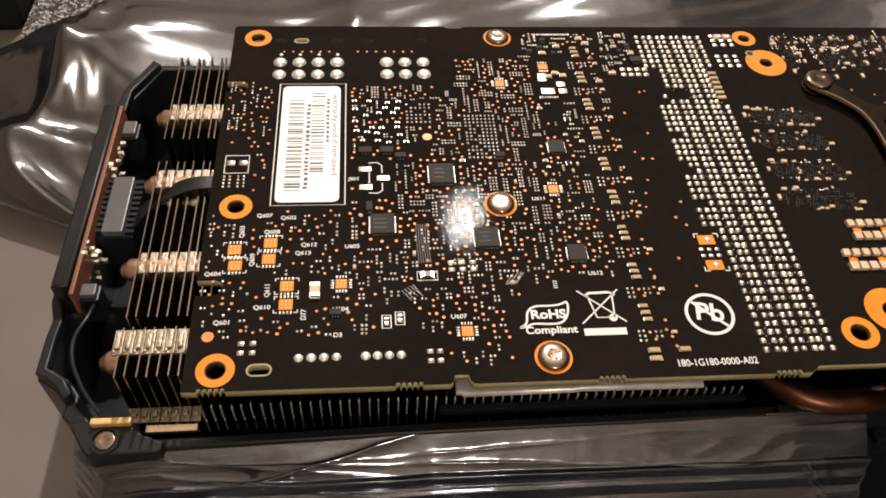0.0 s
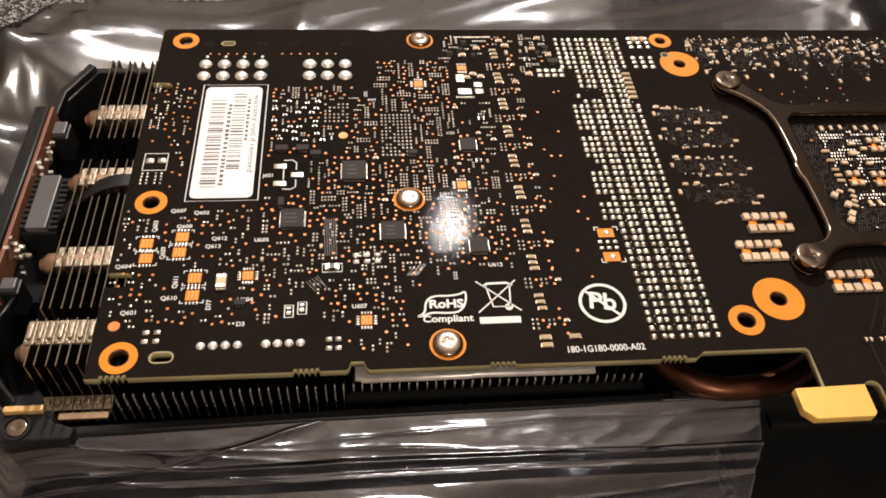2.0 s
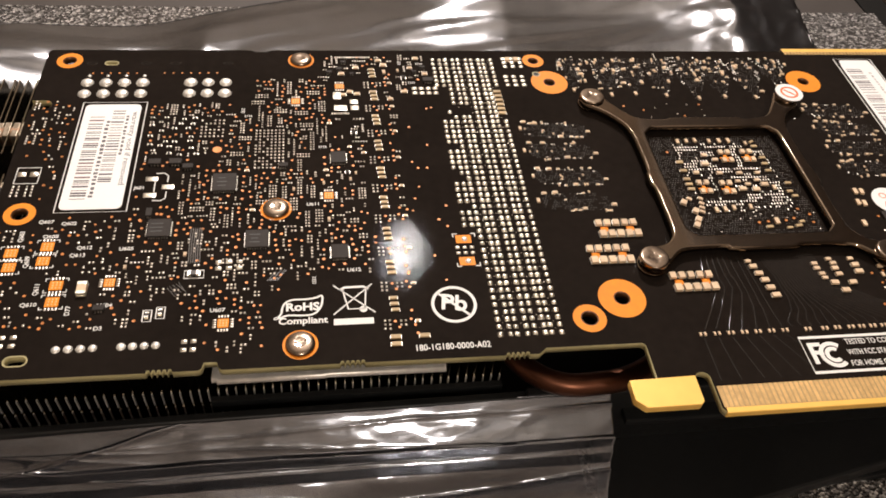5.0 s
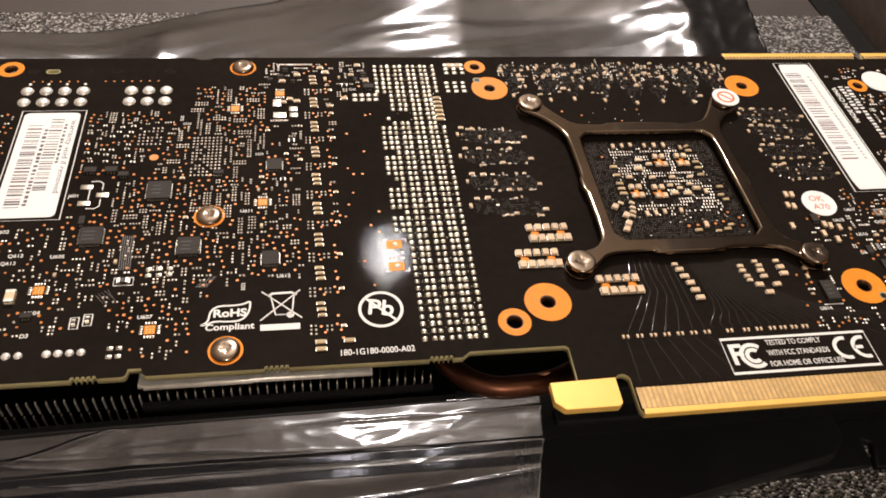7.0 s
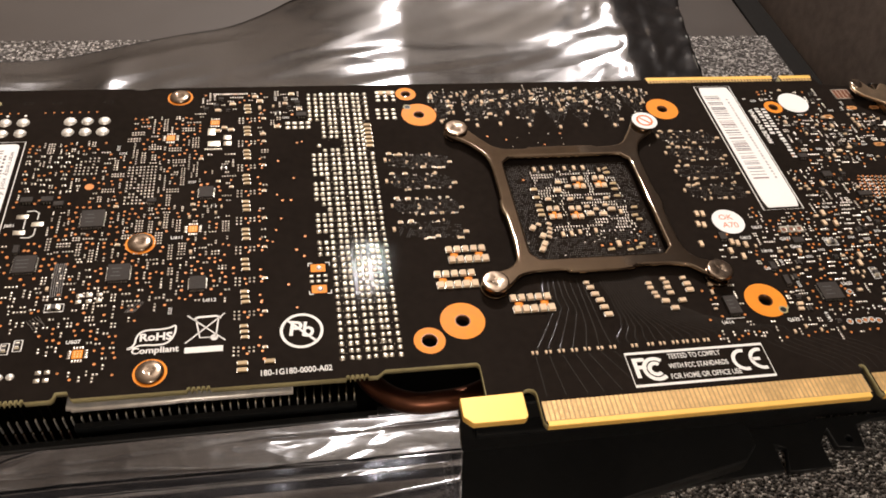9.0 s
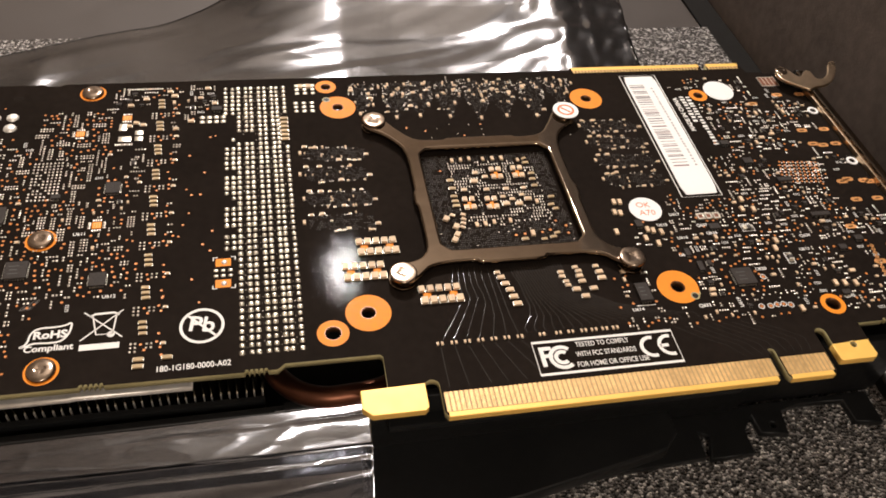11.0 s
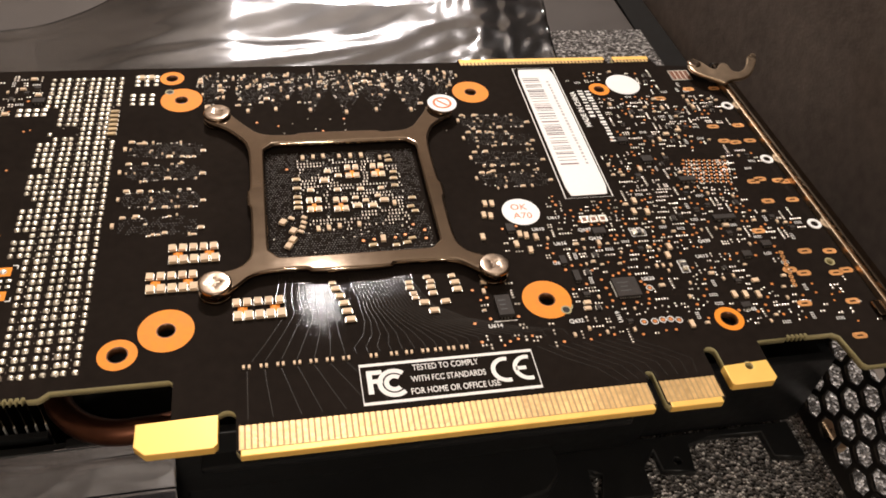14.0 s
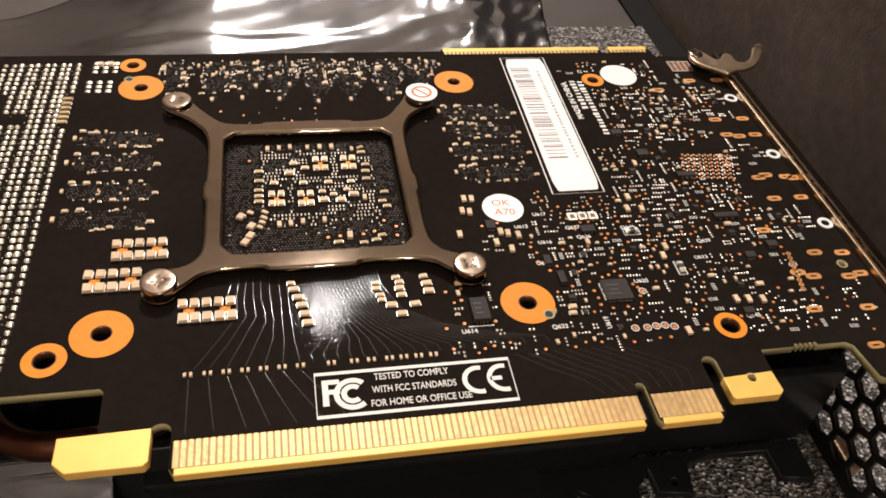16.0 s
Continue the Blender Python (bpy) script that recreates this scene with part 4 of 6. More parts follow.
for (x, y), w, d in (((-65.1, 91.3), 1.9, 2.6), ((-61.2, 88.9), 1.9, 1.6), ((-61.1, 86.6), 1.9, 1.6), ((-64.4, 86.6), 3.0, 1.9)):
    put("solder_land", square_pad("wide_land", w, d, 0.3, SOLDER), x, y, rng.uniform(-3, 3))
for i in range(8):
    put("slim_pad", SLIM, -66.4 + 0.54 * i, 84.5, 0, 1.2)
for x, y in ((-63.6, 91.3), (-62.0, 92.5), (-60.3, 91.6)):
    put("capacitor", CAP_M, x, y, rng.uniform(-20, 20), 0.95)
for i in range(16):
    put("slim_pad", SLIM, -65.1 + 0.57 * i, 106.9, 0, 1.15)
mark(-67, -58.5, 83.5, 98)

# a large capacitor, jumper lands, outlined resistors
big = part("large_capacitor", cap_mesh("long_capacitor", 4.0, 2.1, 1.2, CERAMIC), None, board, loc=(-113.6, 33.6, ZT), rot=90, scale=(0.72, 0.8, 0.8))
mark(-115, -112, 31, 36.5)
for x, y in ((-104.7, 63.3), (-104.6, 58.4), (-101.2, 60.8)):
    put("solder_land", square_pad("jumper_land", 2.5, 1.3, 0.22, SOLDER), x, y)
line_mark([(-104.0, 64.9), (-102.3, 65.0), (-101.4, 64.2), (-101.4, 62.2)], 0.22)
line_mark([(-104.0, 56.8), (-102.3, 56.7), (-101.4, 57.4), (-101.4, 59.4)], 0.22)
line_mark([(-103.9, 62.3), (-103.9, 59.4)], 0.22)
mark(-106.4, -99.6, 56.2, 65.6)
for x, y, w, d, r in ((-93.9, 36.5, 3.6, 1.9, 0), (-101.4, 27.0, 1.5, 2.6, 90), (-99.1, 27.6, 1.5, 2.6, 90), (83.4, 42.6, 3.2, 1.8, 0), (89.4, 32.2, 1.6, 3.4, 90)):
    line_mark(rect(x - w / 2, x + w / 2, y - d / 2, y + d / 2), 0.22, True)
    put("resistor", RES, x, y, r, 1.7 if max(w, d) > 3 else 1.1)
    mark(x - w / 2 - .3, x + w / 2 + .3, y - d / 2 - .3, y + d / 2 + .3)
line_mark(rect(-132.0, -127.4, 62.6, 67.4), 0.22, True)
for dx in (-1.2, 1.2):
    put("solder_land", WIDEPAD, -129.7 + dx, 65.4, 0, 1.9)
group(-131.3, 60.4, 2, 4, 1.1, 0.9, "solder_pad", PAD)
group(-128.6, 60.4, 2, 4, 1.1, 0.9, "solder_pad", PAD)
mark(-132.5, -127, 58, 69)

for text, x, y, r in (("J601", -106.9, 60.6, 0), ("U605", -107.2, 43.6, 0), ("U604", -109.2, 29.8, 0), ("U607", -89.0, 27.6, 0), ("U611", -71.2, 54.6, 0), ("U612", -63.5, 36.2, 0), ("D3", -109.6, 24.6, 0), ("D77", -115.4, 28.9, 90),
                      ("Q601", -128.9, 27.7, 0), ("Q604", -131.5, 38.0, 0), ("Q603", -127.2, 47.6, 90), ("Q607", -123.4, 51.4, 0), ("Q608", -121.8, 47.4, 0), ("Q609", -124.9, 41.0, 90), ("Q610", -122.5, 30.6, 0), ("Q611", -121.8, 34.2, 90),
                      ("Q612", -115.0, 44.2, 0), ("Q613", -116.0, 42.3, 0), ("Q602", -119.0, 50.8, 0), ("U614", 47.0, 21.0, 0), ("U620", 80.6, 29.6, 0), ("Q632", 62.6, 20.5, 0), ("U615", 62.0, 45.6, 0), ("U617", 66.4, 48.8, 0), ("U618", 63.8, 35.6, 0), ("U616", 65.5, 41.0, 0),
                      ("Q637", 72.0, 44.6, 0), ("Q645", 98.2, 19.6, 0), ("U619", 71.2, 20.6, 90), ("Q636", 73.5, 41.9, 0), ("Q640", 83.0, 43.8, 0), ("U613", 94.6, 34.6, 0), ("Q639", 97.0, 38.9, 0)):
    tag_text(text, x, y, 1.25, r)

# capacitor ladders
for k in range(10):
    y = 27.3 + 9.1 * k
    if y > 106:
        break
    for i in (-1, 0, 1):
        put("flat_capacitor", CAP_F, -56.3 + 0.12 * i, y - 1.4 * i, rng.uniform(-3, 3), rng.uniform(0.76, 0.86))
    mark(-58, -54.6, y - 2.2, y + 2.2)
    group(-57.9, y - 4.7, 2, 3, 0.9, 0.95, "solder_pad", PAD)
    group(-54.9, y - 4.4, 2, 2, 0.9, 0.95, "solder_pad", PAD)
    for dx, dy in ((-56.2, -4.0), (-55.9, -5.4), (-53.3, -3.6), (-53.0, -5.0), (-53.0, -1.6)):
        put("via", VIADOT, dx + rng.uniform(-.3, .3), y + dy, s=0.95)
    put("small_capacitor", CAP_S, -52.2, y - 4.2)
    mark(-59, -51.5, y - 6, y - 3)
for i in (0, 1):
    put("flat_capacitor", CAP_F, -56.6, 18.0 + 1.6 * i)
put("flat_capacitor", CAP_F, -51.3, 19.6)

# long field of tinned strips
COLS = (-37.1, -35.2, -33.85, -31.85, -30.4, -28.5, -27.25, -25.3)
for j in range(50):
    y = 19.0 + 1.768 * j
    row = [x for c, x in enumerate(COLS) if not (82.5 < y < 93.5 and c == 7) and not (84.4 < y < 86.2 and c < 3)]
    if 46 < y < 84.5 and (y % 10.2) > 2.0:
        row += [-40.05, -38.5] if (y % 20.4) > 3.5 else [-38.5]
    if y > 95:
        row += [-40.4, -38.6]
    for x in row:
        put("strip_joint", rng.choice(STRIPS), x + rng.uniform(-.06, .06), y + rng.uniform(-.06, .06), rng.uniform(-6, 6), rng.uniform(0.88, 1.06))
for j in range(46):
    for x in (-36.1, -32.8, -29.4, -26.3):
        if rng.random() < 0.7:
            put("tiny_joint", BALL, x + rng.uniform(-.15, .15), 19.9 + 1.9 * j + rng.uniform(-.4, .4), 0, rng.uniform(0.4, 0.7))
for i in range(4):
    for dy in (0.9, -0.9):
        put("solder_land", WIDEPAD, -46.1 + 1.72 * i, 93.0 + dy, 0, 1.45)
mark(-47.4, -40, 91.2, 94.8)
mark(-41.6, -25.4, 18, 108)
for i in range(6):
    put("flat_capacitor", CAP_F, -25.7, 83.9 + 1.66 * i, 0, 0.95)

# capacitor banks beside the strips and the processor
for cx, cy in ((-19.6, 104.6), (-20.2, 96.9)):
    group(cx, cy, 3, 3, 2.1, 1.7, "solder_land", WIDEPAD, s=1.35)
put("capacitor", CAP_L, -18.6, 105.6, 0, 0.8)
put("capacitor", CAP_L, -20.8, 105.6, 0, 0.8)
for x0, y0 in ((-11.2, 44.2), (-14.9, 37.0), (0.6, 29.0)):
    for i in range(5):
        for j in (0, 1):
            put("large_capacitor", CAP_L, x0 + i * 1.92 + (0.25 if j == 0 else 0), y0 + (2.3 if j else -0.9), rng.uniform(-4, 4), 0.9 if j else 1.0)
    for i in (0, 3):
        part("copper_patch", plate([rect(x0 + i * 1.92 + 0.2, x0 + i * 1.92 + 1.9, y0 - 0.2, y0 + 1.4)], ZT, ZT + 0.05), COPPER, board)
    mark(x0 - 1.4, x0 + 9.6, y0 - 2.4, y0 + 4)
for i, (dx, dy) in enumerate(((18.2, 34.7), (18.7, 33.2), (19.3, 31.3), (19.9, 29.5), (20.3, 27.5), (20.7, 25.5))):
    put("capacitor", CAP_M, dx, dy - 0.2, rng.uniform(-3, 3), 0.85 if i == 0 else 1.1 + 0.03 * i)
    mark(dx - 1.2, dx + 1.2, dy - 1, dy + 1)
for dx, dy, k in ((32.6, 33.4, 0.9), (32.6, 32.1, 0.95), (33.1, 30.6, 0.9), (33.3, 29.5, 0.85), (34.8, 28.1, 1.2), (36.3, 26.0, 1.2), (38.8, 28.0, 1.15), (36.3, 34.5, 0.85), (36.8, 33.3, 0.95), (36.6, 31.9, 1.05), (36.8, 30.3, 1.05), (41.2, 34.4, 0.9), (41.5, 32.6, 1.15), (41.6, 30.8, 1.2)):
    put("capacitor", CAP_M, dx, dy - 0.2, rng.uniform(-4, 4), k)
    mark(dx - 1.0, dx + 1.0, dy - .8, dy + .8)
for x in (2.1, 5.0, 7.8, 10.6, 13.4, 16.2, 19.0, 23.8, 27.4, 30.1, 33.0, 35.3, 37.7, 40.1):
    for dx in (-0.46, 0.46):
        put("small_capacitor", CAP_S, x + dx, 16.8, 90, rng.uniform(0.8, 0.87))
    mark(x - 1.2, x + 1.2, 15.8, 18)
scatter(43, 55, 16.2, 18.6, 60, {"pair": 3, "via": 3, "cap": 1})

# processor underside: tight capacitor rows inside the bracket
for cx, cy in ((25.4, 67.0), (31.0, 67.1), (16.5, 56.8), (22.0, 56.5)):
    part("copper_patch", plate([rect(cx - 0.45, cx + 0.45, cy - 1.6, cy + 0.6)], ZT, ZT + 0.05), COPPER, board)
    part("copper_patch", plate([rect(cx - 1.5, cx + 1.5, cy - 0.5, cy - 0.1)], ZT, ZT + 0.06), COPPER, board)
    for dx in (-0.88, 0.88):
        for dy in (-1.35, 1.45):
            put("large_capacitor", CAP_L, cx + dx, cy + dy, rng.uniform(-4, 4), 0.74)
    mark(cx - 1.8, cx + 1.8, cy - 2.9, cy + 2.9)
for x, y, r, k in ((13.3, 65.3, 0, 1), (13.3, 62.4, 0, 1), (13.2, 59.6, 0, .95), (13.2, 57.9, 0, .95), (13.2, 56.3, 0, 1), (34.4, 66.4, 0, .9), (34.2, 64.3, 0, .9), (34.1, 61.9, 0, .9), (33.9, 70.5, 0, .9), (33.8, 72.1, 25, .8),
                   (37.2, 57.6, 0, .9), (36.5, 54.9, 5, .9), (37.2, 53.4, 0, .85), (27.2, 44.1, 3, .95), (34.1, 44.2, 3, .95), (31.8, 43.7, 4, .8), (35.3, 45.4, 8, .85)):
    put("flat_capacitor", CAP_F, x, y, r + rng.uniform(-3, 3), 0.85 * k)
    mark(x - .9, x + .9, y - .5, y + .5)
for x, y, r, k in ((15.1, 72.5, 90, .95), (17.4, 72.7, 90, .85), (19.6, 72.9, 90, .85), (23.1, 72.6, 90, .85), (25.6, 72.6, 90, .95), (28.0, 72.6, 90, .95), (32.1, 71.6, 90, .8), (19.2, 64.4, 0, 1.25), (16.1, 61.6, 0, .95), (21.7, 61.3, 0, .95),
                   (26.6, 61.2, 0, .95), (20.1, 67.5, 0, .95), (22.3, 65.9, 0, .95), (31.2, 57.2, 0, 1.2), (28.6, 55.7, 0, 1.2), (25.4, 55.9, 0, 1.2), (25.2, 58.5, 0, .85), (27.3, 57.5, 0, .85), (33.2, 56.2, 90, .9), (31.0, 61.2, 0, .85),
                   (30.0, 58.8, 0, .8), (25.1, 50.3, 90, .9), (21.1, 50.1, 90, .9), (18.9, 49.7, 90, .95), (16.8, 49.6, 90, .95), (29.4, 45.6, 90, 1.2)):
    put("capacitor", CAP_M, x, y, r + rng.uniform(-3, 3), k)
    a, b = (0.5, 0.8) if r else (0.8, 0.5)
    mark(x - a * k, x + a * k, y - b * k, y + b * k)
for x, y in ((9.9, 52.0), (11.8, 49.3), (11.6, 46.8), (10.7, 45.1)):
    put("large_capacitor", CAP_L, x, y, -32, 0.85)
    mark(x - .9, x + .9, y - .9, y + .9)
for x, y in ((11.6, 53.2), (14.2, 53.2), (14.0, 51.7), (13.7, 50.4), (13.3, 49.1)):
    put("capacitor", CAP_M, x, y, -32, 0.8)
    mark(x - .7, x + .7, y - .6, y + .6)
for x, y in ((25.4, 45.6), (27.6, 45.8), (31.9, 46.0), (34.0, 46.6), (36.1, 49.4), (38.2, 47.6), (38.1, 45.2), (11.5, 69.0)):
    put("via", VIADOT, x, y, s=1.1)
    mark(x - .4, x + .4, y - .4, y + .4)
GRIDPAD = square_pad("grid_pad", 0.27, 0.60, 0.10, PADTIN)
for j in range(24):
    y = 71.6 - 0.97 * j
    for i in range(32):
        x = 13.9 + 0.70 * i + (0.35 if j % 5 > 2 else 0)
        thin = noise.noise((x * 0.22, y * 0.3, 6.1)) < -0.22 or (y < 51 and rng.random() < 0.45)
        if x < 35.8 and not thin and is_free(x - .12, x + .12, y - .28, y + .28) and rng.random() < 0.93:
            put("grid_pad", GRIDPAD, x, y, rng.uniform(-5, 5), rng.uniform(0.85, 1.08))
            mark(x - .05, x + .05, y - .1, y + .1)
for j in range(54):
    for i in range(56):
        x, y = 7.3 + 0.58 * i + (0.29 if j % 2 else 0), 41.3 + 0.62 * j
        if x < 39.9 and y < 74.8 and is_free(x - .15, x + .15, y - .15, y + .15) and rng.random() < 0.78:
            if rng.random() < 0.05 and 40 < y < 49:
                put("slim_pad", SLIM, x, y, rng.choice((0, 90)), 0.8)
            else:
                put("masked_via", DIMBALL, x, y, 0, rng.uniform(0.85, 1.25))
mark(3, 44, 37, 79)

# memory footprints: bands of masked vias edged with small lands
def via_band(inside, x0, x1, y0, y1, edge):
    y, k = y0, 0
    while y < y1:
        x = x0 + (0.29 if k % 2 else 0)
        while x < x1:
            d = inside(x, y)
            if d > 0 and is_free(x - .1, x + .1, y - .1, y + .1):
                if d < edge and rng.random() < 0.20:
                    put("slim_pad", SLIM, x, y, rng.choice((0, 90)), rng.uniform(0.7, 1.0))
                elif d > 0.5 and rng.random() < 0.035:
                    put("small_capacitor", CAP_S, x, y, rng.choice((0, 90)), 0.6)
                elif rng.random() < 0.6:
                    put("masked_via", DIMBALL, x, y, 0, rng.uniform(0.8, 1.2))
            x += 0.58
        y += 0.62
        k += 1


for cx, rows in ((-14.0, ((77.4, 2.7), (69.9, 2.7), (61.2, 2.8), (53.4, 2.8))), (61.2, ((83.6, 2.6), (76.6, 2.6), (69.4, 2.6), (62.0, 2.7)))):
    for cy, h in rows:
        via_band(lambda x, y: 1 - abs(y - cy - 0.06 * (cx - x)) / h - 0.35 * (abs(x - cx) / 7.8) ** 4, cx - 7.6, cx + 7.6, cy - h - 1, cy + h + 1, 0.27)
        for dx, dy in ((-8.6, 0.6), (-7.0, 2.8), (-4.3, 2.7), (8.0, -1.0), (0.9, -2.4)):
            put("capacitor", CAP_M, cx + dx + rng.uniform(-.3, .3), cy + dy + rng.uniform(-.3, .3), 90 if dx < -8 else 0, rng.uniform(0.66, 0.85))
        for k in range(9):
            put("small_capacitor", CAP_S, cx + rng.uniform(-7, 7), cy + rng.choice((-h, h)) + rng.uniform(-.3, .3), rng.choice((0, 90)), rng.uniform(0.6, 0.9))
for cx, tip in ((-4.8, 93.0), (4.6, 91.0), (11.0, 91.4), (19.0, 90.6), (27.4, 89.4), (34.6, 90.0), (43.0, 89.6), (51.0, 94.0)):
    via_band(lambda x, y: 1 - abs(x - cx - 0.1 * (y - 98)) / (0.9 + 2.9 * smooth_step(tip, tip + 9, y)), cx - 4, cx + 5, tip, 106.4, 0.33)
    put("capacitor", CAP_M, cx - 0.9, tip - 0.2, 90, 0.85)
    for k in range(8):
        y = rng.uniform(tip + 2, 106)
        put("small_capacitor" if k % 2 else "capacitor", CAP_S if k % 2 else CAP_M, cx + 0.1 * (y - 98) + rng.choice((-1, 1)) * rng.uniform(1.0, 3.2), y, rng.choice((0, 90)), rng.uniform(0.7, 0.9))
scatter(-9, 56, 100, 107.3, 160, {"pair": 4, "cap": 3, "one": 3, "row": 1}, small=0.8)
scatter(-2, 52, 80, 88, 20, {"one": 3, "via": 1}, small=0.6)

def designator(x, y, rot=0.0):
    """A designator too small to read: four short bars."""
    w, d = (2.1, 0.9) if not rot else (0.9, 2.1)
    if is_free(x - w / 2, x + w / 2, y - d / 2, y + d / 2):
        put("designator_print", DESIG, x, y, rot)
        mark(x - w / 2, x + w / 2, y - d / 2, y + d / 2)


bm = bmesh.new()
for i in range(4):
    box(bm, -0.88 + 0.47 * i, -0.62 + 0.47 * i, 0.18, 0.32, 0, 0.015)
    box(bm, -0.88 + 0.47 * i, -0.62 + 0.47 * i, -0.32, -0.18, 0, 0.015)
    box(bm, -0.88 + 0.47 * i, -0.76 + 0.47 * i, -0.38, 0.38, 0.0, 0.016)
DESIG = as_mesh("designator_print", bm, SILK)
bm = bmesh.new()
box(bm, -0.75, 0.75, -0.5, 0.5, 0.04, 0.55, 0.06, mat=0)
for i in (-0.5, 0, 0.5):
    for s in (-1, 1):
        box(bm, i - 0.1, i + 0.1, min(s * 0.5, s * 0.8), max(s * 0.5, s * 0.8), 0, 0.15, mat=1)
SOT = as_mesh("small_transistor", bm, CHIP, SOLDER)


def cluster(x, y, w, d, n, chips=1, tan=0.2):
    """A knot of parts: small transistors ringed by rows of lands, capacitors and print."""
    for _ in range(chips):
        px, py = x + rng.uniform(-.45, .45) * w, y + rng.uniform(-.45, .45) * d
        if is_free(px - .9, px + .9, py - .9, py + .9):
            put("small_transistor", SOT, px, py, rng.choice((0, 90, 180)), rng.uniform(0.65, 0.95))
            mark(px - .6, px + .6, py - .6, py + .6)
    for _ in range(n):
        px = x + w * 0.5 * max(-1.15, min(1.15, rng.gauss(0, 0.55)))
        py = y + d * 0.5 * max(-1.15, min(1.15, rng.gauss(0, 0.55)))
        k = rng.random()
        if k < 0.45:
            m, up = rng.choice((3, 4, 5, 6)), rng.random() < 0.35
            L = m * 0.6
            a, b = (0.4, L / 2 + .1) if up else (L / 2 + .1, 0.42)
            if is_free(px - a, px + a, py - b, py + b):
                for i in range(m):
                    t = (i - (m - 1) / 2) * 0.6
                    put("slim_pad", SLIM, px + (0 if up else t), py + (t if up else 0), 90 if up else 0, rng.uniform(0.85, 1.1))
                mark(px - a + .1, px + a - .1, py - b + .1, py + b - .1)
        elif k < 0.45 + tan:
            big = rng.random() < 0.3
            if is_free(px - .7, px + .7, py - .5, py + .5):
                put("capacitor" if big else "small_capacitor", CAP_M if big else CAP_S, px, py, rng.choice((0, 90)), rng.uniform(0.75, 1.05))
                mark(px - .6, px + .6, py - .5, py + .5)
        elif k < 0.78:
            if is_free(px - .4, px + .4, py - .4, py + .4):
                put("via", VIADOT, px, py, s=rng.uniform(0.8, 1.05))
                mark(px - .3, px + .3, py - .3, py + .3)
        elif k < 0.86:
            designator(px, py, rng.choice((0, 0, 0, 90)))
        elif is_free(px - .55, px + .55, py - .35, py + .35):
            for s in (-0.3, 0.3):
                put("solder_pad", PAD, px + s, py, 0, rng.uniform(0.8, 1.05))
            mark(px - .5, px + .5, py - .3, py + .3)


# knots of parts between the power stages
for x, y, w, d, n, c in ((-63.6, 101.4, 8, 7, 330, 5), (-62.6, 91.0, 8, 6, 150, 2), (-46.0, 100.6, 7, 10, 260, 3), (-60.6, 75.0, 4, 8, 90, 2), (-66.0, 63.5, 8, 5, 150, 2)):
    cluster(x, y, w, d, n, c, 0.3)
group(-80.6, 72.4, 8, 13, 0.86, 1.04, "solder_pad", PAD, skip=0.12)
group(-93.4, 79.6, 6, 6, 0.95, 1.1, "solder_pad", PAD, skip=0.2)
for _ in range(75):
    x, y = rng.uniform(-107, -96), rng.uniform(66, 84)
    if is_free(x - .8, x + .8, y - .5, y + .5):
        put("resistor", RES, x, y, rng.choice((0, 0, 180)), rng.uniform(0.62, 0.78))
        mark(x - .8, x + .8, y - .55, y + .55)
        if rng.random() < 0.3:
            designator(x, y - 1.1)

# dense fields of small footprints
BUSY = {"pair": 6, "row": 6, "block": 5, "via": 4, "cap": 1}
def gaps(x, y):
    return noise.noise((x * 0.13, y * 0.15, 2.6)) > -0.33


scatter(-84, -68, 80, 97.5, 500, {"bank": 5, "via": 2}, px=0.66, py=0.84, small=0.92)
scatter(-84, -68, 80, 97.5, 1900, {"row": 6, "block": 5, "via": 4, "pair": 2}, px=0.66, py=0.80, small=0.92)
scatter(-107.5, -67, 50, 88, 900, {"bank": 6, "via": 3}, 0.62, 0.80, gaps, 0.9)
scatter(-107.5, -67, 50, 88, 11000, {"pair": 7, "row": 7, "block": 6, "via": 6, "cap": 1}, 0.60, 0.70, gaps, 0.88)
scatter(-107, -70, 35, 55, 2600, BUSY)
scatter(-108, -78, 18.5, 35, 170, {"pair": 4, "via": 3, "block": 1})
scatter(-95, -82, 22, 34, 420, {"pair": 4, "block": 2, "via": 5})
scatter(-133, -123.5, 56, 90.5, 280, {"pair": 4, "row": 2, "via": 4, "one": 2})
scatter(-133, -110, 24.5, 52.5, 480, {"pair": 5, "via": 3, "one": 2})
scatter(-114, -105, 27, 40, 330, {"pair": 4, "via": 4, "block": 1})
scatter(-74, -60, 36, 50, 1000, {"pair": 4, "block": 2, "via": 5, "cap": 1})
scatter(-75, -60, 50, 76, 700, {"pair": 4, "row": 4, "bank": 1, "via": 4}, 0.62, 0.72, gaps, 0.88)
scatter(-68, -51.5, 82, 107, 1000, {"row": 5, "via": 2, "capm": 2, "pair": 3, "block": 2})
scatter(-59.5, -51.5, 20, 82, 120, {"via": 3, "pair": 3})
scatter(-50, -41.5, 92, 107, 260, {"row": 4, "capm": 1, "block": 2, "via": 1})
scatter(-51, -42.5, 22, 90, 22, {"via": 1})
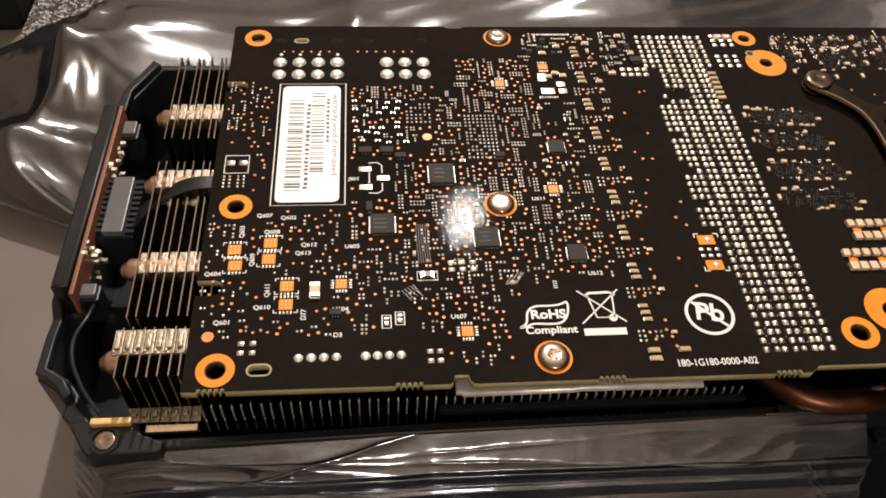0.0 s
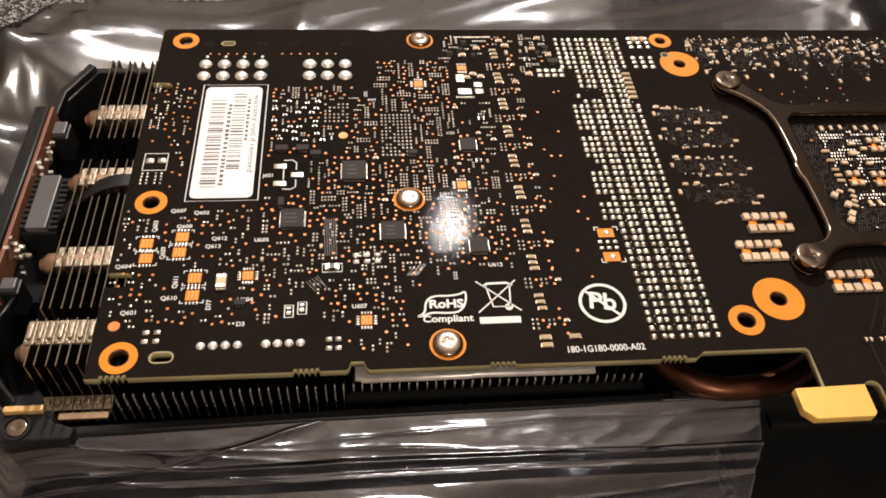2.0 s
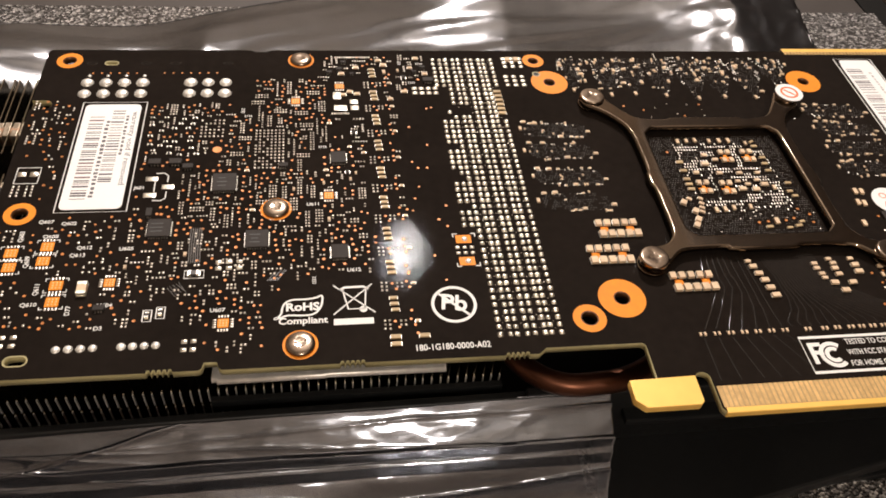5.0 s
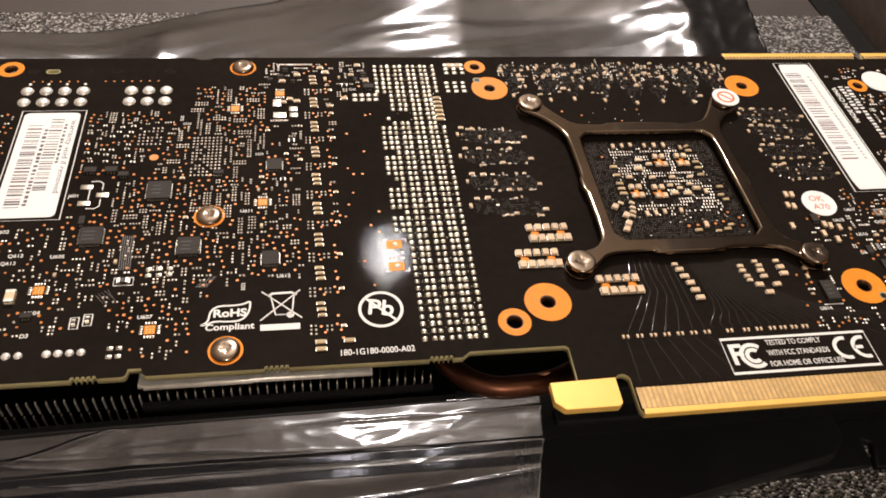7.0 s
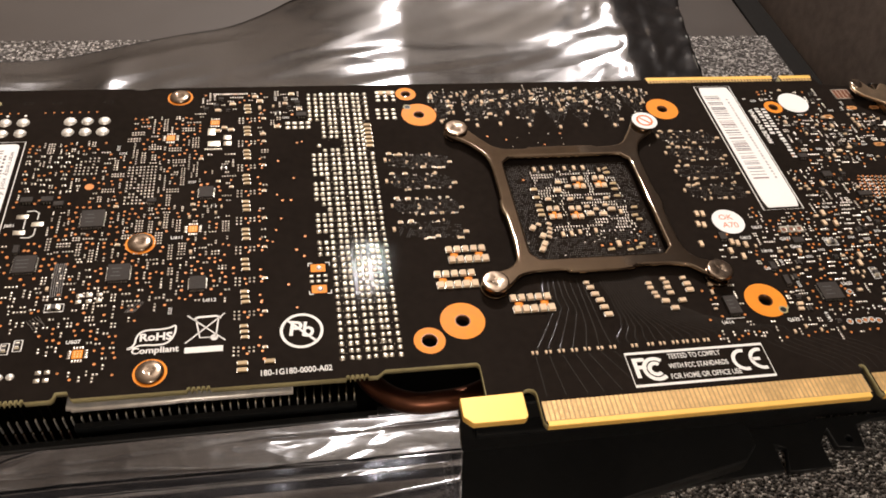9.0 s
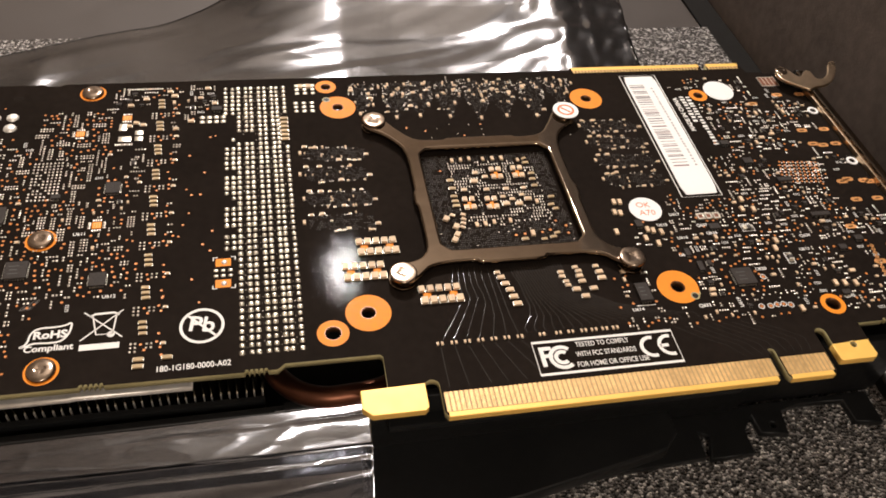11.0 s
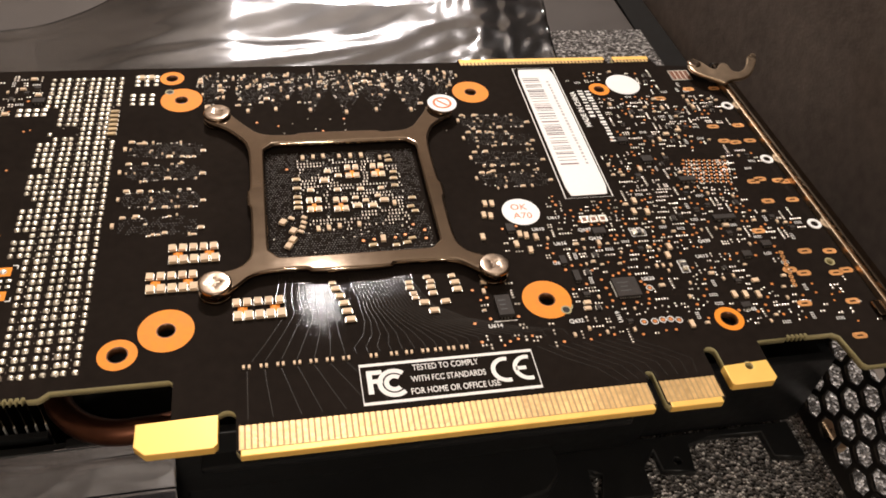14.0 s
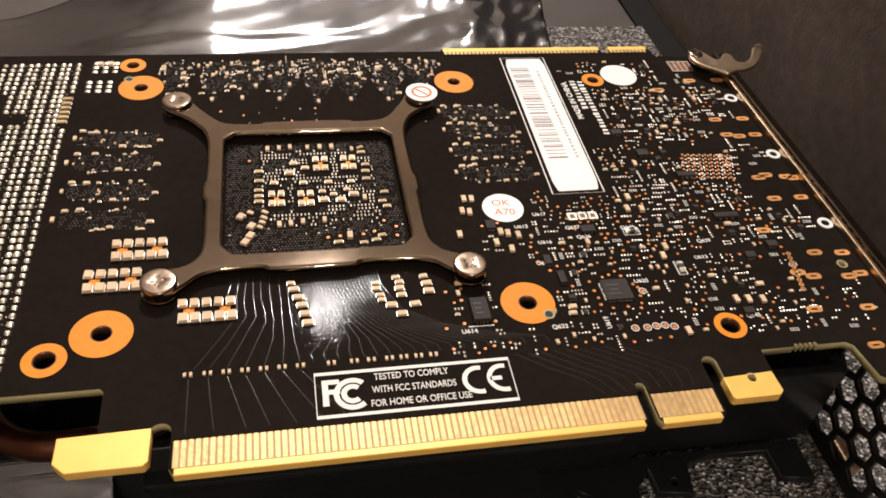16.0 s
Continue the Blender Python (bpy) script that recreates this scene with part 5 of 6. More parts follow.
for x, y, w, d, n, c in ((98.0, 93.8, 6, 3, 90, 1), (105.0, 99.2, 7, 6, 160, 3), (97.6, 86.3, 8, 6, 190, 3), (105.3, 88.5, 5, 4, 70, 1), (93.0, 80.0, 4, 3, 60, 1), (104.9, 83.6, 6, 4, 90, 1), (111.9, 85.7, 6, 3, 70, 1), (118.4, 87.6, 7, 7, 170, 3), (107.5, 78.8, 10, 3, 120, 2), (101.0, 74.5, 11, 6, 260, 4), (92.0, 72.8, 3.4, 3, 50, 0),
                         (111.0, 74.0, 5, 4, 60, 0), (97.0, 64.6, 6, 6, 170, 5), (88.6, 61.4, 5, 4, 90, 1), (119.6, 67.4, 6, 3, 50, 1), (122.0, 65.0, 3, 3, 40, 1), (113.6, 62.0, 2.5, 7, 60, 0), (100.0, 53.6, 6, 4, 90, 2), (103.0, 49.6, 9, 4, 130, 3), (110.4, 50.3, 4, 6, 60, 1), (86.4, 52.6, 7, 5, 150, 2), (92.0, 52.5, 9, 6, 170, 1), (87.0, 46.6, 8, 5, 150, 1),
                         (93.4, 44.4, 8, 6, 190, 2), (100.6, 42.6, 9, 5, 170, 4), (117.4, 42.6, 7, 7, 170, 2), (107.0, 41.0, 3, 7, 70, 0), (81.6, 40.6, 7, 6, 170, 1), (88.0, 37.0, 8, 5, 120, 1), (82.4, 35.0, 6, 4, 70, 0), (99.6, 29.0, 6, 5, 120, 3), (93.6, 27.8, 5, 4, 60, 0), (99.4, 23.0, 8, 3, 90, 1), (100.6, 17.8, 9, 4, 110, 2), (108.4, 24.0, 5, 6, 50, 0),
                         (71.2, 18.2, 5, 4, 80, 2), (66.8, 26.0, 3, 7, 60, 2), (68.0, 34.4, 5, 5, 110, 2), (70.6, 38.8, 9, 5, 190, 1), (76.0, 37.6, 7, 6, 150, 1), (60.0, 42.4, 6, 3, 70, 0), (55.8, 42.8, 4, 4, 60, 1), (75.1, 27.6, 11, 10, 190, 0), (85.0, 30.6, 9, 6, 70, 0), (53.0, 27.5, 4, 8, 90, 0), (46.2, 28.6, 3, 7, 80, 0), (66.0, 43.0, 4, 4, 60, 0)):
    cluster(x, y, w, d, n, c)
for _ in range(60):
    designator(rng.uniform(84, 123), rng.uniform(15, 101), rng.choice((0, 0, 0, 90)))
HAZE = {"via": 5, "pair": 4, "one": 4, "row": 1, "cap": 1}
scatter(66, 112, 16, 56, 4600, HAZE, 0.6, 0.7, lambda x, y: noise.noise((x * 0.13, y * 0.13, 3.3)) > -0.08, 0.85)
scatter(84, 118, 56, 104, 2400, HAZE, 0.6, 0.7, lambda x, y: noise.noise((x * 0.14, y * 0.14, 7.3)) > 0.05 and x < 100 + 0.25 * (104 - y), 0.85)
TIGHT = {"row": 7, "block": 4, "pair": 4, "via": 3, "cap": 1}
scatter(90, 113, 72, 103, 2600, TIGHT, 0.62, 0.72, lambda x, y: noise.noise((x * 0.16, y * 0.2, 1.7)) > -0.02 and x < 108 + 0.2 * (103 - y), 0.9)
scatter(112, 123, 80, 91, 500, TIGHT, 0.62, 0.72, lambda x, y: noise.noise((x * 0.2, y * 0.2, 4.1)) > -0.1, 0.9)
scatter(84, 114, 38, 66, 2600, TIGHT, 0.62, 0.72, lambda x, y: noise.noise((x * 0.15, y * 0.18, 9.2)) > 0.02, 0.9)
scatter(61, 82, 16, 37, 900, TIGHT, 0.62, 0.72, lambda x, y: noise.noise((x * 0.2, y * 0.2, 8.5)) > -0.15, 0.9)
scatter(54, 70, 30, 47, 500, TIGHT, 0.62, 0.72, lambda x, y: noise.noise((x * 0.2, y * 0.2, 5.5)) > 0.05, 0.9)
scatter(43, 66, 15.5, 30, 120, {"pair": 3, "via": 4, "block": 1})
scatter(110, 124, 14, 26, 26, {"pair": 2, "via": 2})
for _ in range(120):
    designator(rng.uniform(-107, -62), rng.uniform(34, 88), rng.choice((0, 0, 90)))
for j in range(7):
    for i in range(9):
        put("via", VIADOT, 103.6 + i * 1.3 - j * 0.42, 65.7 - j * 1.25 - 0.1 * i, s=0.95)
        put("slim_pad", SLIM, 104.2 + i * 1.3 - j * 0.42, 65.3 - j * 1.25 - 0.1 * i, 0, 0.8)

# plated slots by the bracket, ringed pads
SLOTS = ((117.0, 78.2), (124.0, 78.3), (117.3, 72.3), (120.0, 71.6), (124.2, 72.0), (117.6, 56.9), (119.6, 57.6), (124.0, 56.8), (125.6, 56.3), (117.8, 50.0), (124.0, 50.0), (110.8, 40.8), (118.2, 33.9), (123.9, 33.4), (114.6, 27.8), (121.8, 27.2), (124.5, 27.7), (110.4, 19.9), (117.4, 10.9), (121.0, 19.4), (117.4, 94.7), (124.8, 94.7), (107.7, 90.9), (112.0, 29.0))
for x, y in SLOTS:
    part("plated_slot", plate([slot(x, y, 0.85, 0.75), slot(x, y, 0.5, 0.2)], ZT, ZT + 0.06), SLOTGOLD, board)
for x, y in ((124.9, 86.6), (124.9, 64.5), (124.9, 41.7)):
    part("tinned_ring", plate([circle(x, y, 1.6, 28), circle(x, y, 0.85, 20)], ZT, ZT + 0.25, 0.1), PAPER, board)
for i in range(9):
    part("plated_slot", plate([circle(112.6 - 0.22 * i, 34.0 - 1.15 * i, 0.5, 14), circle(112.6 - 0.22 * i, 34.0 - 1.15 * i, 0.22, 10)], ZT, ZT + 0.06), SLOTGOLD, board)
for x, y in ((80.0, 27.2), (75.6, 18.9), (77.8, 18.8), (79.5, 19.0), (81.1, 19.0), (82.7, 18.6)):
    part("ringed_pad", plate([circle(x, y, 0.74, 20), circle(x, y, 0.58, 16)], ZT, ZT + 0.05), SILK, board)
    put("via", VIADOT, x, y, s=1.35)
part("connector_land", plate([rect(114.8, 120.6, 99.0, 103.6)], ZT, ZT + 0.05), SOLDER, board)
for i in range(4):
    part("copper_land", plate([rect(115.2 + i * 1.35, 116.2 + i * 1.35, 99.4, 103.2)], ZT + 0.05, ZT + 0.1), REDBOARD, board)
for i in range(3):
    part("outlined_capacitor", plate([rect(71.8 + i * 2.1, 73.6 + i * 2.1, 46.3, 48.3), rect(72.15 + i * 2.1, 73.25 + i * 2.1, 46.7, 47.9)], ZT, ZT + 0.5), SOLDER, board)
    part("capacitor_core", plate([rect(72.15 + i * 2.1, 73.25 + i * 2.1, 46.7, 47.9)], ZT, ZT + 0.42), REDBOARD, board)
for x, y in ((61.4, 23.4), (-14.2, 99.6)):
    part("tooling_hole", plate([circle(x, y, 1.05, 22), circle(x, y, 0.72, 18)], ZT + 0.052, ZT + 0.09), FR4, board)
    # black disc on the ring in place of the dark inside of the hole
    part("hole_plug", plate([circle(x, y, 0.72, 18)], ZT + 0.052, ZT + 0.07), PLASTIC, board)
# a bundle of parallel tracks and its lands beside the middle chips
for i in range(6):
    part("trace", tube([(-95.4 + 0.42 * i, 48.6, ZT), (-95.4 + 0.42 * i, 44, ZT), (-95.2 + 0.42 * i, 39.4, ZT)], 0.10, 1), SILKDIM, board)
group(-87.5, 38.6, 3, 2, 2.0, 1.6, "solder_land", WIDEPAD, s=1.3, reserve=False)
# scuffs in the lacquer
for i in range(12):
    sx, sy = (-80.2 + 0.32 * i, 34.2) if i < 7 else (-98.6 + 0.5 * (i - 7), 33.5 + 0.3 * (i - 7))
    up = 1 if i < 7 else -1
    part("scuff", plate(stroke([(sx, sy), (sx + 1.7, sy + up * rng.uniform(1.6, 3.0))], 0.1), ZT, ZT + 0.012), SILKDIM, board)
emit()

# masked traces fanning from the processor to the contacts
ENDS = (2.1, 5.0, 7.8, 10.6, 13.4, 16.2, 19.0)
FAN = [[(8.5, 36.2), (7.7, 32.7)],
       [(9.6, 36.4), (9.2, 32.8), (9.3, 28.0), (5.8, 22.2), (3.0, 17.9)],
       [(10.8, 36.2), (10.4, 30.7), (10.8, 27.9), (8.2, 22.8), (5.3, 17.9)],
       [(11.9, 36.2), (11.9, 31.4), (12.4, 27.7), (8.0, 17.9)],
       [(13.2, 36.2), (13.2, 31.5), (13.8, 28.8), (13.9, 26.3), (10.6, 17.6)],
       [(14.7, 36.2), (14.6, 33.6), (15.1, 26.6), (15.0, 22.9), (13.5, 17.4)],
       [(16.2, 36.2), (16.7, 21.9), (16.3, 17.5)],
       [(17.4, 36.2), (17.6, 32.0), (18.3, 22.5), (19.0, 17.7)]]
for i in range(20):
    xe = 20.6 + 2.05 * i
    FAN.append([(21.4 + 0.62 * i, 36.4), (21.8 + 0.62 * i, 33.4), (22.6 + 0.64 * i, 30.4), (22.8 + 0.72 * i, 27.8 - 0.03 * i), (23.2 + 1.0 * i, 24.6 - 0.06 * i), (22.6 + 1.5 * i, 21.6 - 0.06 * i), (xe, 18.9), (xe + 0.4, 17.6)])
for x, lean in zip(ENDS, (0.0, 0.11, 0.29, 0.36, 0.47, 0.61, 0.70)):
    FAN.append([(x + 0.1, 16.0), (x + 0.1 + lean * 3, 13.0), (x + 0.1 + lean * 9.6, 6.4)])
for i in range(9):
    FAN.append([(53.5 + 2.2 * i, 15.6), (58.0 + 2.4 * i, 12.4), (63.0 + 2.3 * i, 9.6), (66.0 + 1.9 * i, 6.4)])
for line in FAN:
    pts = [(x + rng.uniform(-.04, .04), y, ZT - 0.368) for x, y in line]
    part("trace", tube(pts, 0.4, 4, bend="VECTOR"), TRACE, board)

# ---- screws, processor bracket ----
def screw_mesh(r, h, flat=False):
    """A pan head with a cross recess."""
    bm = bmesh.new()
    n, prof = 32, ((1.0, 0.0), (1.0, 0.35), (0.93, 0.66), (0.75, 0.86), (0.42, 0.97), (0.0, 1.0))
    if flat:
        prof = ((1.0, 0.0), (1.0, 0.72), (0.95, 0.94), (0.86, 1.0), (0.42, 1.0), (0.0, 1.0))
    rings = []
    for f, z in prof[:-1]:
        rings.append([bm.verts.new(Vector((r * f * math.cos(2 * math.pi * i / n), r * f * math.sin(2 * math.pi * i / n), h * z)) * K) for i in range(n)])
    for a, b in zip(rings, rings[1:]):
        for i in range(n):
            bm.faces.new((a[i], a[(i + 1) % n], b[(i + 1) % n], b[i])).smooth = True
    # cross recess: the inner disc sinks along four arms
    last = rings[-1]
    inner = []
    for i in range(n):
        arm = (i % 8) in (0, 1, 7)
        k = 0.36 if arm else 0.13
        inner.append(bm.verts.new(Vector((r * k * math.cos(2 * math.pi * i / n), r * k * math.sin(2 * math.pi * i / n), h * (0.93 if arm else 0.9))) * K))
    deep = [bm.verts.new(Vector((v.co.x * 0.8, v.co.y * 0.8, h * 0.86 * K))) for v in inner]
    for i in range(n):
        j = (i + 1) % n
        bm.faces.new((last[i], last[j], inner[j], inner[i]))
        bm.faces.new((inner[i], inner[j], deep[j], deep[i]))
    bm.faces.new(deep)
    return as_mesh("screw", bm, SCREW)


BOARD_SCREW, BRACKET_SCREW = screw_mesh(2.7, 0.95), screw_mesh(3.0, 0.8, True)
for x, y, r in ((-73.9, 19.0, 20), (-78.8, 53.4, 35), (-73.6, 105.6, 60)):
    part("copper_ring", plate([circle(x, y, 3.2, 36)], ZT, ZT + 0.05), COPPER, board)
    part("screw", BOARD_SCREW, None, board, "domed nickel cross-head screw", loc=(x, y, ZT + 0.05), rot=r)

OUT = [(3.6, 75.6), (3.6, 60.5), (3.0, 60.0), (3.0, 56.0), (3.6, 55.4), (3.6, 41.5), (1.5, 38.6), (-3.5, 37.4), (-6.2, 34.2), (-3.2, 31.2), (0.4, 33.2), (4.0, 36.8), (14.0, 37.2), (14.4, 36.2), (30.0, 36.2), (30.4, 37.2),
       (42.5, 36.8), (46.0, 33.6), (49.6, 30.8), (52.6, 33.8), (50.0, 36.8), (45.4, 38.8), (43.4, 42.0), (43.4, 55.0), (44.0, 55.6), (44.0, 60.0), (43.4, 60.6), (43.4, 75.0), (45.6, 80.4), (51.4, 84.6), (51.0, 89.4), (46.6, 90.4), (43.8, 85.0), (40.0, 79.2), (33.0, 78.6), (32.6, 79.4), (14.4, 79.4), (14.0, 78.6), (6.4, 79.0), (2.4, 83.6), (-1.6, 89.6), (-5.8, 89.0), (-6.0, 84.8), (-1.0, 81.6)]
bracket = part("mounting_bracket", plate([soften(OUT, 2, 0.2), soften(rect(6.9, 40.3, 40.5, 75.4), 3, 0.06)], ZT + 0.7, ZT + 2.3, 0.6), NICKEL, card, "bright bronze-nickel cross bracket round the processor area")
for p in bracket.data.polygons:
    p.use_smooth = abs(p.normal.z) < 0.98
for x, y, r in ((-3.0, 34.3, 10), (49.4, 33.9, 50), (-3.0, 86.9, 30), (48.6, 87.2, 70)):
    part("foot", plate([circle(x, y, 3.1, 32)], ZT + 0.05, ZT + 0.75, 0.1), NICKEL, bracket)
    part("screw", BRACKET_SCREW, None, bracket, "flat nickel cross-head screw", loc=(x, y, ZT + 2.25), rot=r)
seal = part("seal_label", plate([circle(49.0, 87.2, 3.5, 36)], ZT + 3.25, ZT + 3.35), PAPER, bracket, "round white sticker with a red barred ring over a screw")
part("seal_ring", plate([circle(49.0, 87.2, 2.3, 30), circle(49.0, 87.2, 1.75, 30)], ZT + 3.35, ZT + 3.38), INKORANGE, bracket)
part("seal_bar", plate([[(48.0, 88.5), (47.7, 88.1), (50.0, 85.9), (50.3, 86.3)]], ZT + 3.35, ZT + 3.38), INKORANGE, bracket)

# ---- heatsink under the board ----
sink = thing("heatsink", "", "")
sink.parent = card
sink.location = (Vector((0, 0, 0)) - PLACE[card.name]) * K
fin_bm = bmesh.new()
prof = [(21.7, 12.0), (21.7, 43.6), (31.6, 43.6), (31.6, 33.0), (33.8, 33.0), (33.8, 43.6), (72.5, 43.6), (72.5, 30.0), (79.3, 30.0), (79.3, 43.6), (106.8, 43.6), (108.5, 30.0), (106.0, 12.0)]
a = [fin_bm.verts.new(Vector((-0.12, y, z)) * K) for y, z in prof]
b = [fin_bm.verts.new(Vector((0.12, y, z)) * K) for y, z in prof]
fin_bm.faces.new(a)
fin_bm.faces.new(b[::-1])
for i in range(len(prof)):
    j = (i + 1) % len(prof)
    fin_bm.faces.new((a[j], a[i], b[i], b[j]))
for z0, z1 in ((23.4, 27.4), (28.6, 32.4)):
    box(fin_bm, -0.12, 0.12, 21.3, 21.75, z0, z1, mat=1)
FIN_ME = as_mesh("fin", fin_bm, FIN, STEEL)
for i in range(65):
    part("fin", FIN_ME, None, sink, loc=(-147.0 + 1.76 * i, 0, 0.15 * math.sin(i * 1.7)), rot=0.25 * math.sin(i * 2.3))
for y, x0 in ((29.0, -152.2), (46.0, -150.3), (67.6, -149.4), (87.8, -150.0)):
    z = 41.4 if y > 30 else 36.6
    part("heat_pipe", tube([(x0, y, z - 0.4), (x0 + 1.6, y, z - 0.2), (x0 + 3.2, y, z), (x0 + (17 if y > 30 else 5.6), y, z)], 2.2, 6, True), PIPE, sink, "bare copper heat pipe")
    if y > 30:
        for i in range(8):
            x = -146.9 + 1.76 * i
            part("pipe_collar", box_mesh(x + 0.12, x + 1.6, y - 2.4, y + 2.4, 42.2, 43.6 + 0.1 * (i % 2), 0.2), COLLAR, sink)
for y0, y1, z, first in ((26.2, 31.2, 43.5, 0), (18.6, 21.5, 33.2, 1)):
    for i in range(first, 8):
        x = -148.3 + 1.76 * i
        bm = box(bmesh.new(), x, x + 1.66, y0, y1, z - 0.6, z, 0.12)
        box(bm, x + 0.35, x + 1.25, y0 + 0.9, y1 - 0.7, z - 0.1, z + 0.55, 0.28)
        box(bm, x + 0.1, x + 0.6, y0 + 0.3, y0 + 0.8, z - 0.1, z + 0.25, 0.1)
        part("fin_tab", bm, COLLAR, sink)
part("tab_strip", box_mesh(-143.5, -134.6, 16.7, 18.1, 32.4, 33.2, 0.15), EDGEMETAL, sink, "pale folded strip along the fins")
part("base_plate", plate([[(-90.0, 15.9), (-89.0, 15.9), (-89.0, 15.5), (-70.0, 15.6), (-69.0, 15.75), (-47.2, 15.6), (-46.8, 30), (-89.6, 30), (-90.1, 16.6)]], 43.4, 44.8, 0.55), PLATEWHITE, sink, "bright metal plate under the board edge")
part("base_plate", box_mesh(-30, 100, 30, 100, 42.0, 46.5, 0.3), PLASTIC, sink)
# this pipe's shade in the cut-out is put into its dark copper colour
part("heat_pipe", tube([(-33, 27, 36), (-30, 20.5, 36.5), (-24, 16.2, 36.5), (-16, 15.6, 36.5), (-8, 17.0, 36.5), (4, 24, 36.5)], 2.4, 5), SHADEPIPE, sink, "bent copper heat pipe in the board's cut-out")

# ---- shroud ----
RIM = [(-151.0, 13.6), (-95, 14.8), (84.0, 16.4), (86.0, 18.0), (125.0, 18.0), (125.0, 117.0), (-157.0, 118.0), (-162.4, 106.5), (-162.8, 98.0), (-165.4, 94.0), (-165.4, 44.0), (-164.0, 40.0), (-164.4, 36.0), (-164.5, 28.4), (-160.7, 25.9), (-158.4, 22.8), (-158.6, 20.7), (-156.2, 18.4), (-153.6, 14.0)]


def inset(pts, d):
    cx, cy = -20.0, 66.0
    return [(x - math.copysign(d, x - cx), y - math.copysign(d, y - cy) * 0.9) for x, y in pts]


shroud = part("shroud", plate([RIM, inset(RIM, 2.2)], 10.0, 32.6, 0.5), PLASTIC, card, "black plastic cooler shroud with a wavy end wall")
part("shroud_floor", plate([inset(RIM, 0.6)], 8.0, 10.5), PLASTIC, shroud)
part("end_wall", plate([[(-157.0, 117.6), (-162.2, 106.5), (-162.6, 98.0), (-165.0, 94.0), (-165.0, 44.0), (-163.8, 40.0), (-164.2, 36.0), (-164.3, 28.6), (-160.6, 26.1), (-158.4, 23.2), (-157.0, 24.2), (-159.0, 27.4), (-162.4, 29.6), (-162.3, 36.0), (-161.9, 40.0), (-163.0, 44.4), (-163.0, 93.6), (-160.6, 97.6), (-160.2, 106.0), (-155.2, 116.2)]], 32.0, 34.5, 0.4), PLASTIC, shroud)
part("corner_boss", plate([soften([(-156.4, 18.4), (-153.6, 13.8), (-152.4, 12.4), (-140.4, 12.6), (-139.6, 14.4), (-143.6, 16.0), (-146.6, 18.6), (-155.6, 19.0)], 1, 0.1), circle(-149.7, 15.0, 1.0, 16)], 27.0, 34.0, 0.4), PLASTIC, shroud)
part("boss_recess", plate([circle(-149.7, 15.0, 2.5, 24), circle(-149.7, 15.0, 2.05, 24)], 34.0, 34.4), PLASTIC, shroud)
part("screw", screw_mesh(1.75, 0.3, True), None, shroud, "small dark-rimmed cross-head screw", loc=(-149.7, 15.0, 34.0), rot=12)
part("corner_strip", box_mesh(-152.4, -145.6, 17.5, 18.7, 34.0, 35.4, 0.25), GOLD, shroud, "pale brass strip at the corner")
part("front_ledge", box_mesh(-8, 78, 12.5, 17.2, 24.0, 26.0, 0.5), PLASTIC, shroud)
skirt = [(20, 18), (20, 1.5), (43, 4.0), (72, 5.2), (72.2, 12.6), (75.2, 10.8), (73, 4.6), (85, 4.7), (85.2, 11.4), (88.9, 15.4), (89.2, 10), (96.6, 8.9), (97.7, 15.7), (103.7, 17), (116.7, 16.6), (116.8, 10.1), (124.4, 8.9), (124.4, 18.6)]
part("lower_flange", plate([skirt, circle(93.3, 11.9, 0.9, 14)], 5.2, 7.4, 0.3), PLASTIC, shroud, "black flange with square tabs resting on the foam")
part("front_skirt", plate([[(-12, 17), (-12, -5), (22, -1), (60, 6), (64, 10), (64, 17)]], 8.0, 13.0, 0.6), PLASTIC, shroud)
part("front_bar", box_mesh(-92, -34, 19.4, 20.8, 27.9, 31.6, 0.2), PLASTIC, shroud)
part("front_seam", box_mesh(-30, -10, 15.2, 16.8, 33.5, 34.3, 0.15), PLASTIC, shroud)

# small light board on the end wall, with its connectors and leads
part("inner_wall", plate([[(-163.4, 95), (-163.6, 44), (-160.4, 44), (-160.2, 95)]], 30.0, 39.6, 0.5), PLASTIC, shroud)
led = part("side_board", box_mesh(-160.1, -159.3, 42.4, 95, 33, 39.2, 0.15), REDBOARD, shroud, "red-brown small circuit board on edge")
part("plug", box_mesh(-159.2, -151.6, 58.0, 74.2, 28, 36.6, 0.4), PLASTIC, shroud, "black plastic socket")
part("plug_cap", box_mesh(-157.7, -153.5, 58.5, 73.8, 36.4, 38.0, 0.25), GREYPLASTIC, shroud, "smooth grey plug cap")
bm = bmesh.new()
for i in range(10):
    box(bm, -153.3, -151.4, 58.8 + 1.5 * i, 59.6 + 1.5 * i, 30, 37.4)
    box(bm, -158.9, -157.8, 58.8 + 1.5 * i, 59.6 + 1.5 * i, 30, 37.8)
part("plug_ribs", as_mesh("plug_ribs", bm, PLASTIC), None, shroud)
for y, y1 in ((43.0, 45.7), (87.2, 91.2)):
    part("plug", box_mesh(-158.9, -155.4, y - 0.6, y1 + 0.5, 30, 36.8, 0.3), PLASTIC, shroud, "small black plastic socket")
    part("plug_cap", box_mesh(-158.6, -155.8, y, y1, 36.6, 38.0, 0.25), GREYPLASTIC, shroud, "small grey plug cap")
rs = random.Random(4)
for i in range(26):
    y = rs.choice((rs.uniform(51, 57), rs.uniform(75, 86)))
    part("side_part", box_mesh(-0.5, 0.5, -0.4, 0.4, 0, 0.8), SOLDER, shroud, loc=(-159.6 + rs.uniform(0, 2.5), y, rs.uniform(30, 39)))
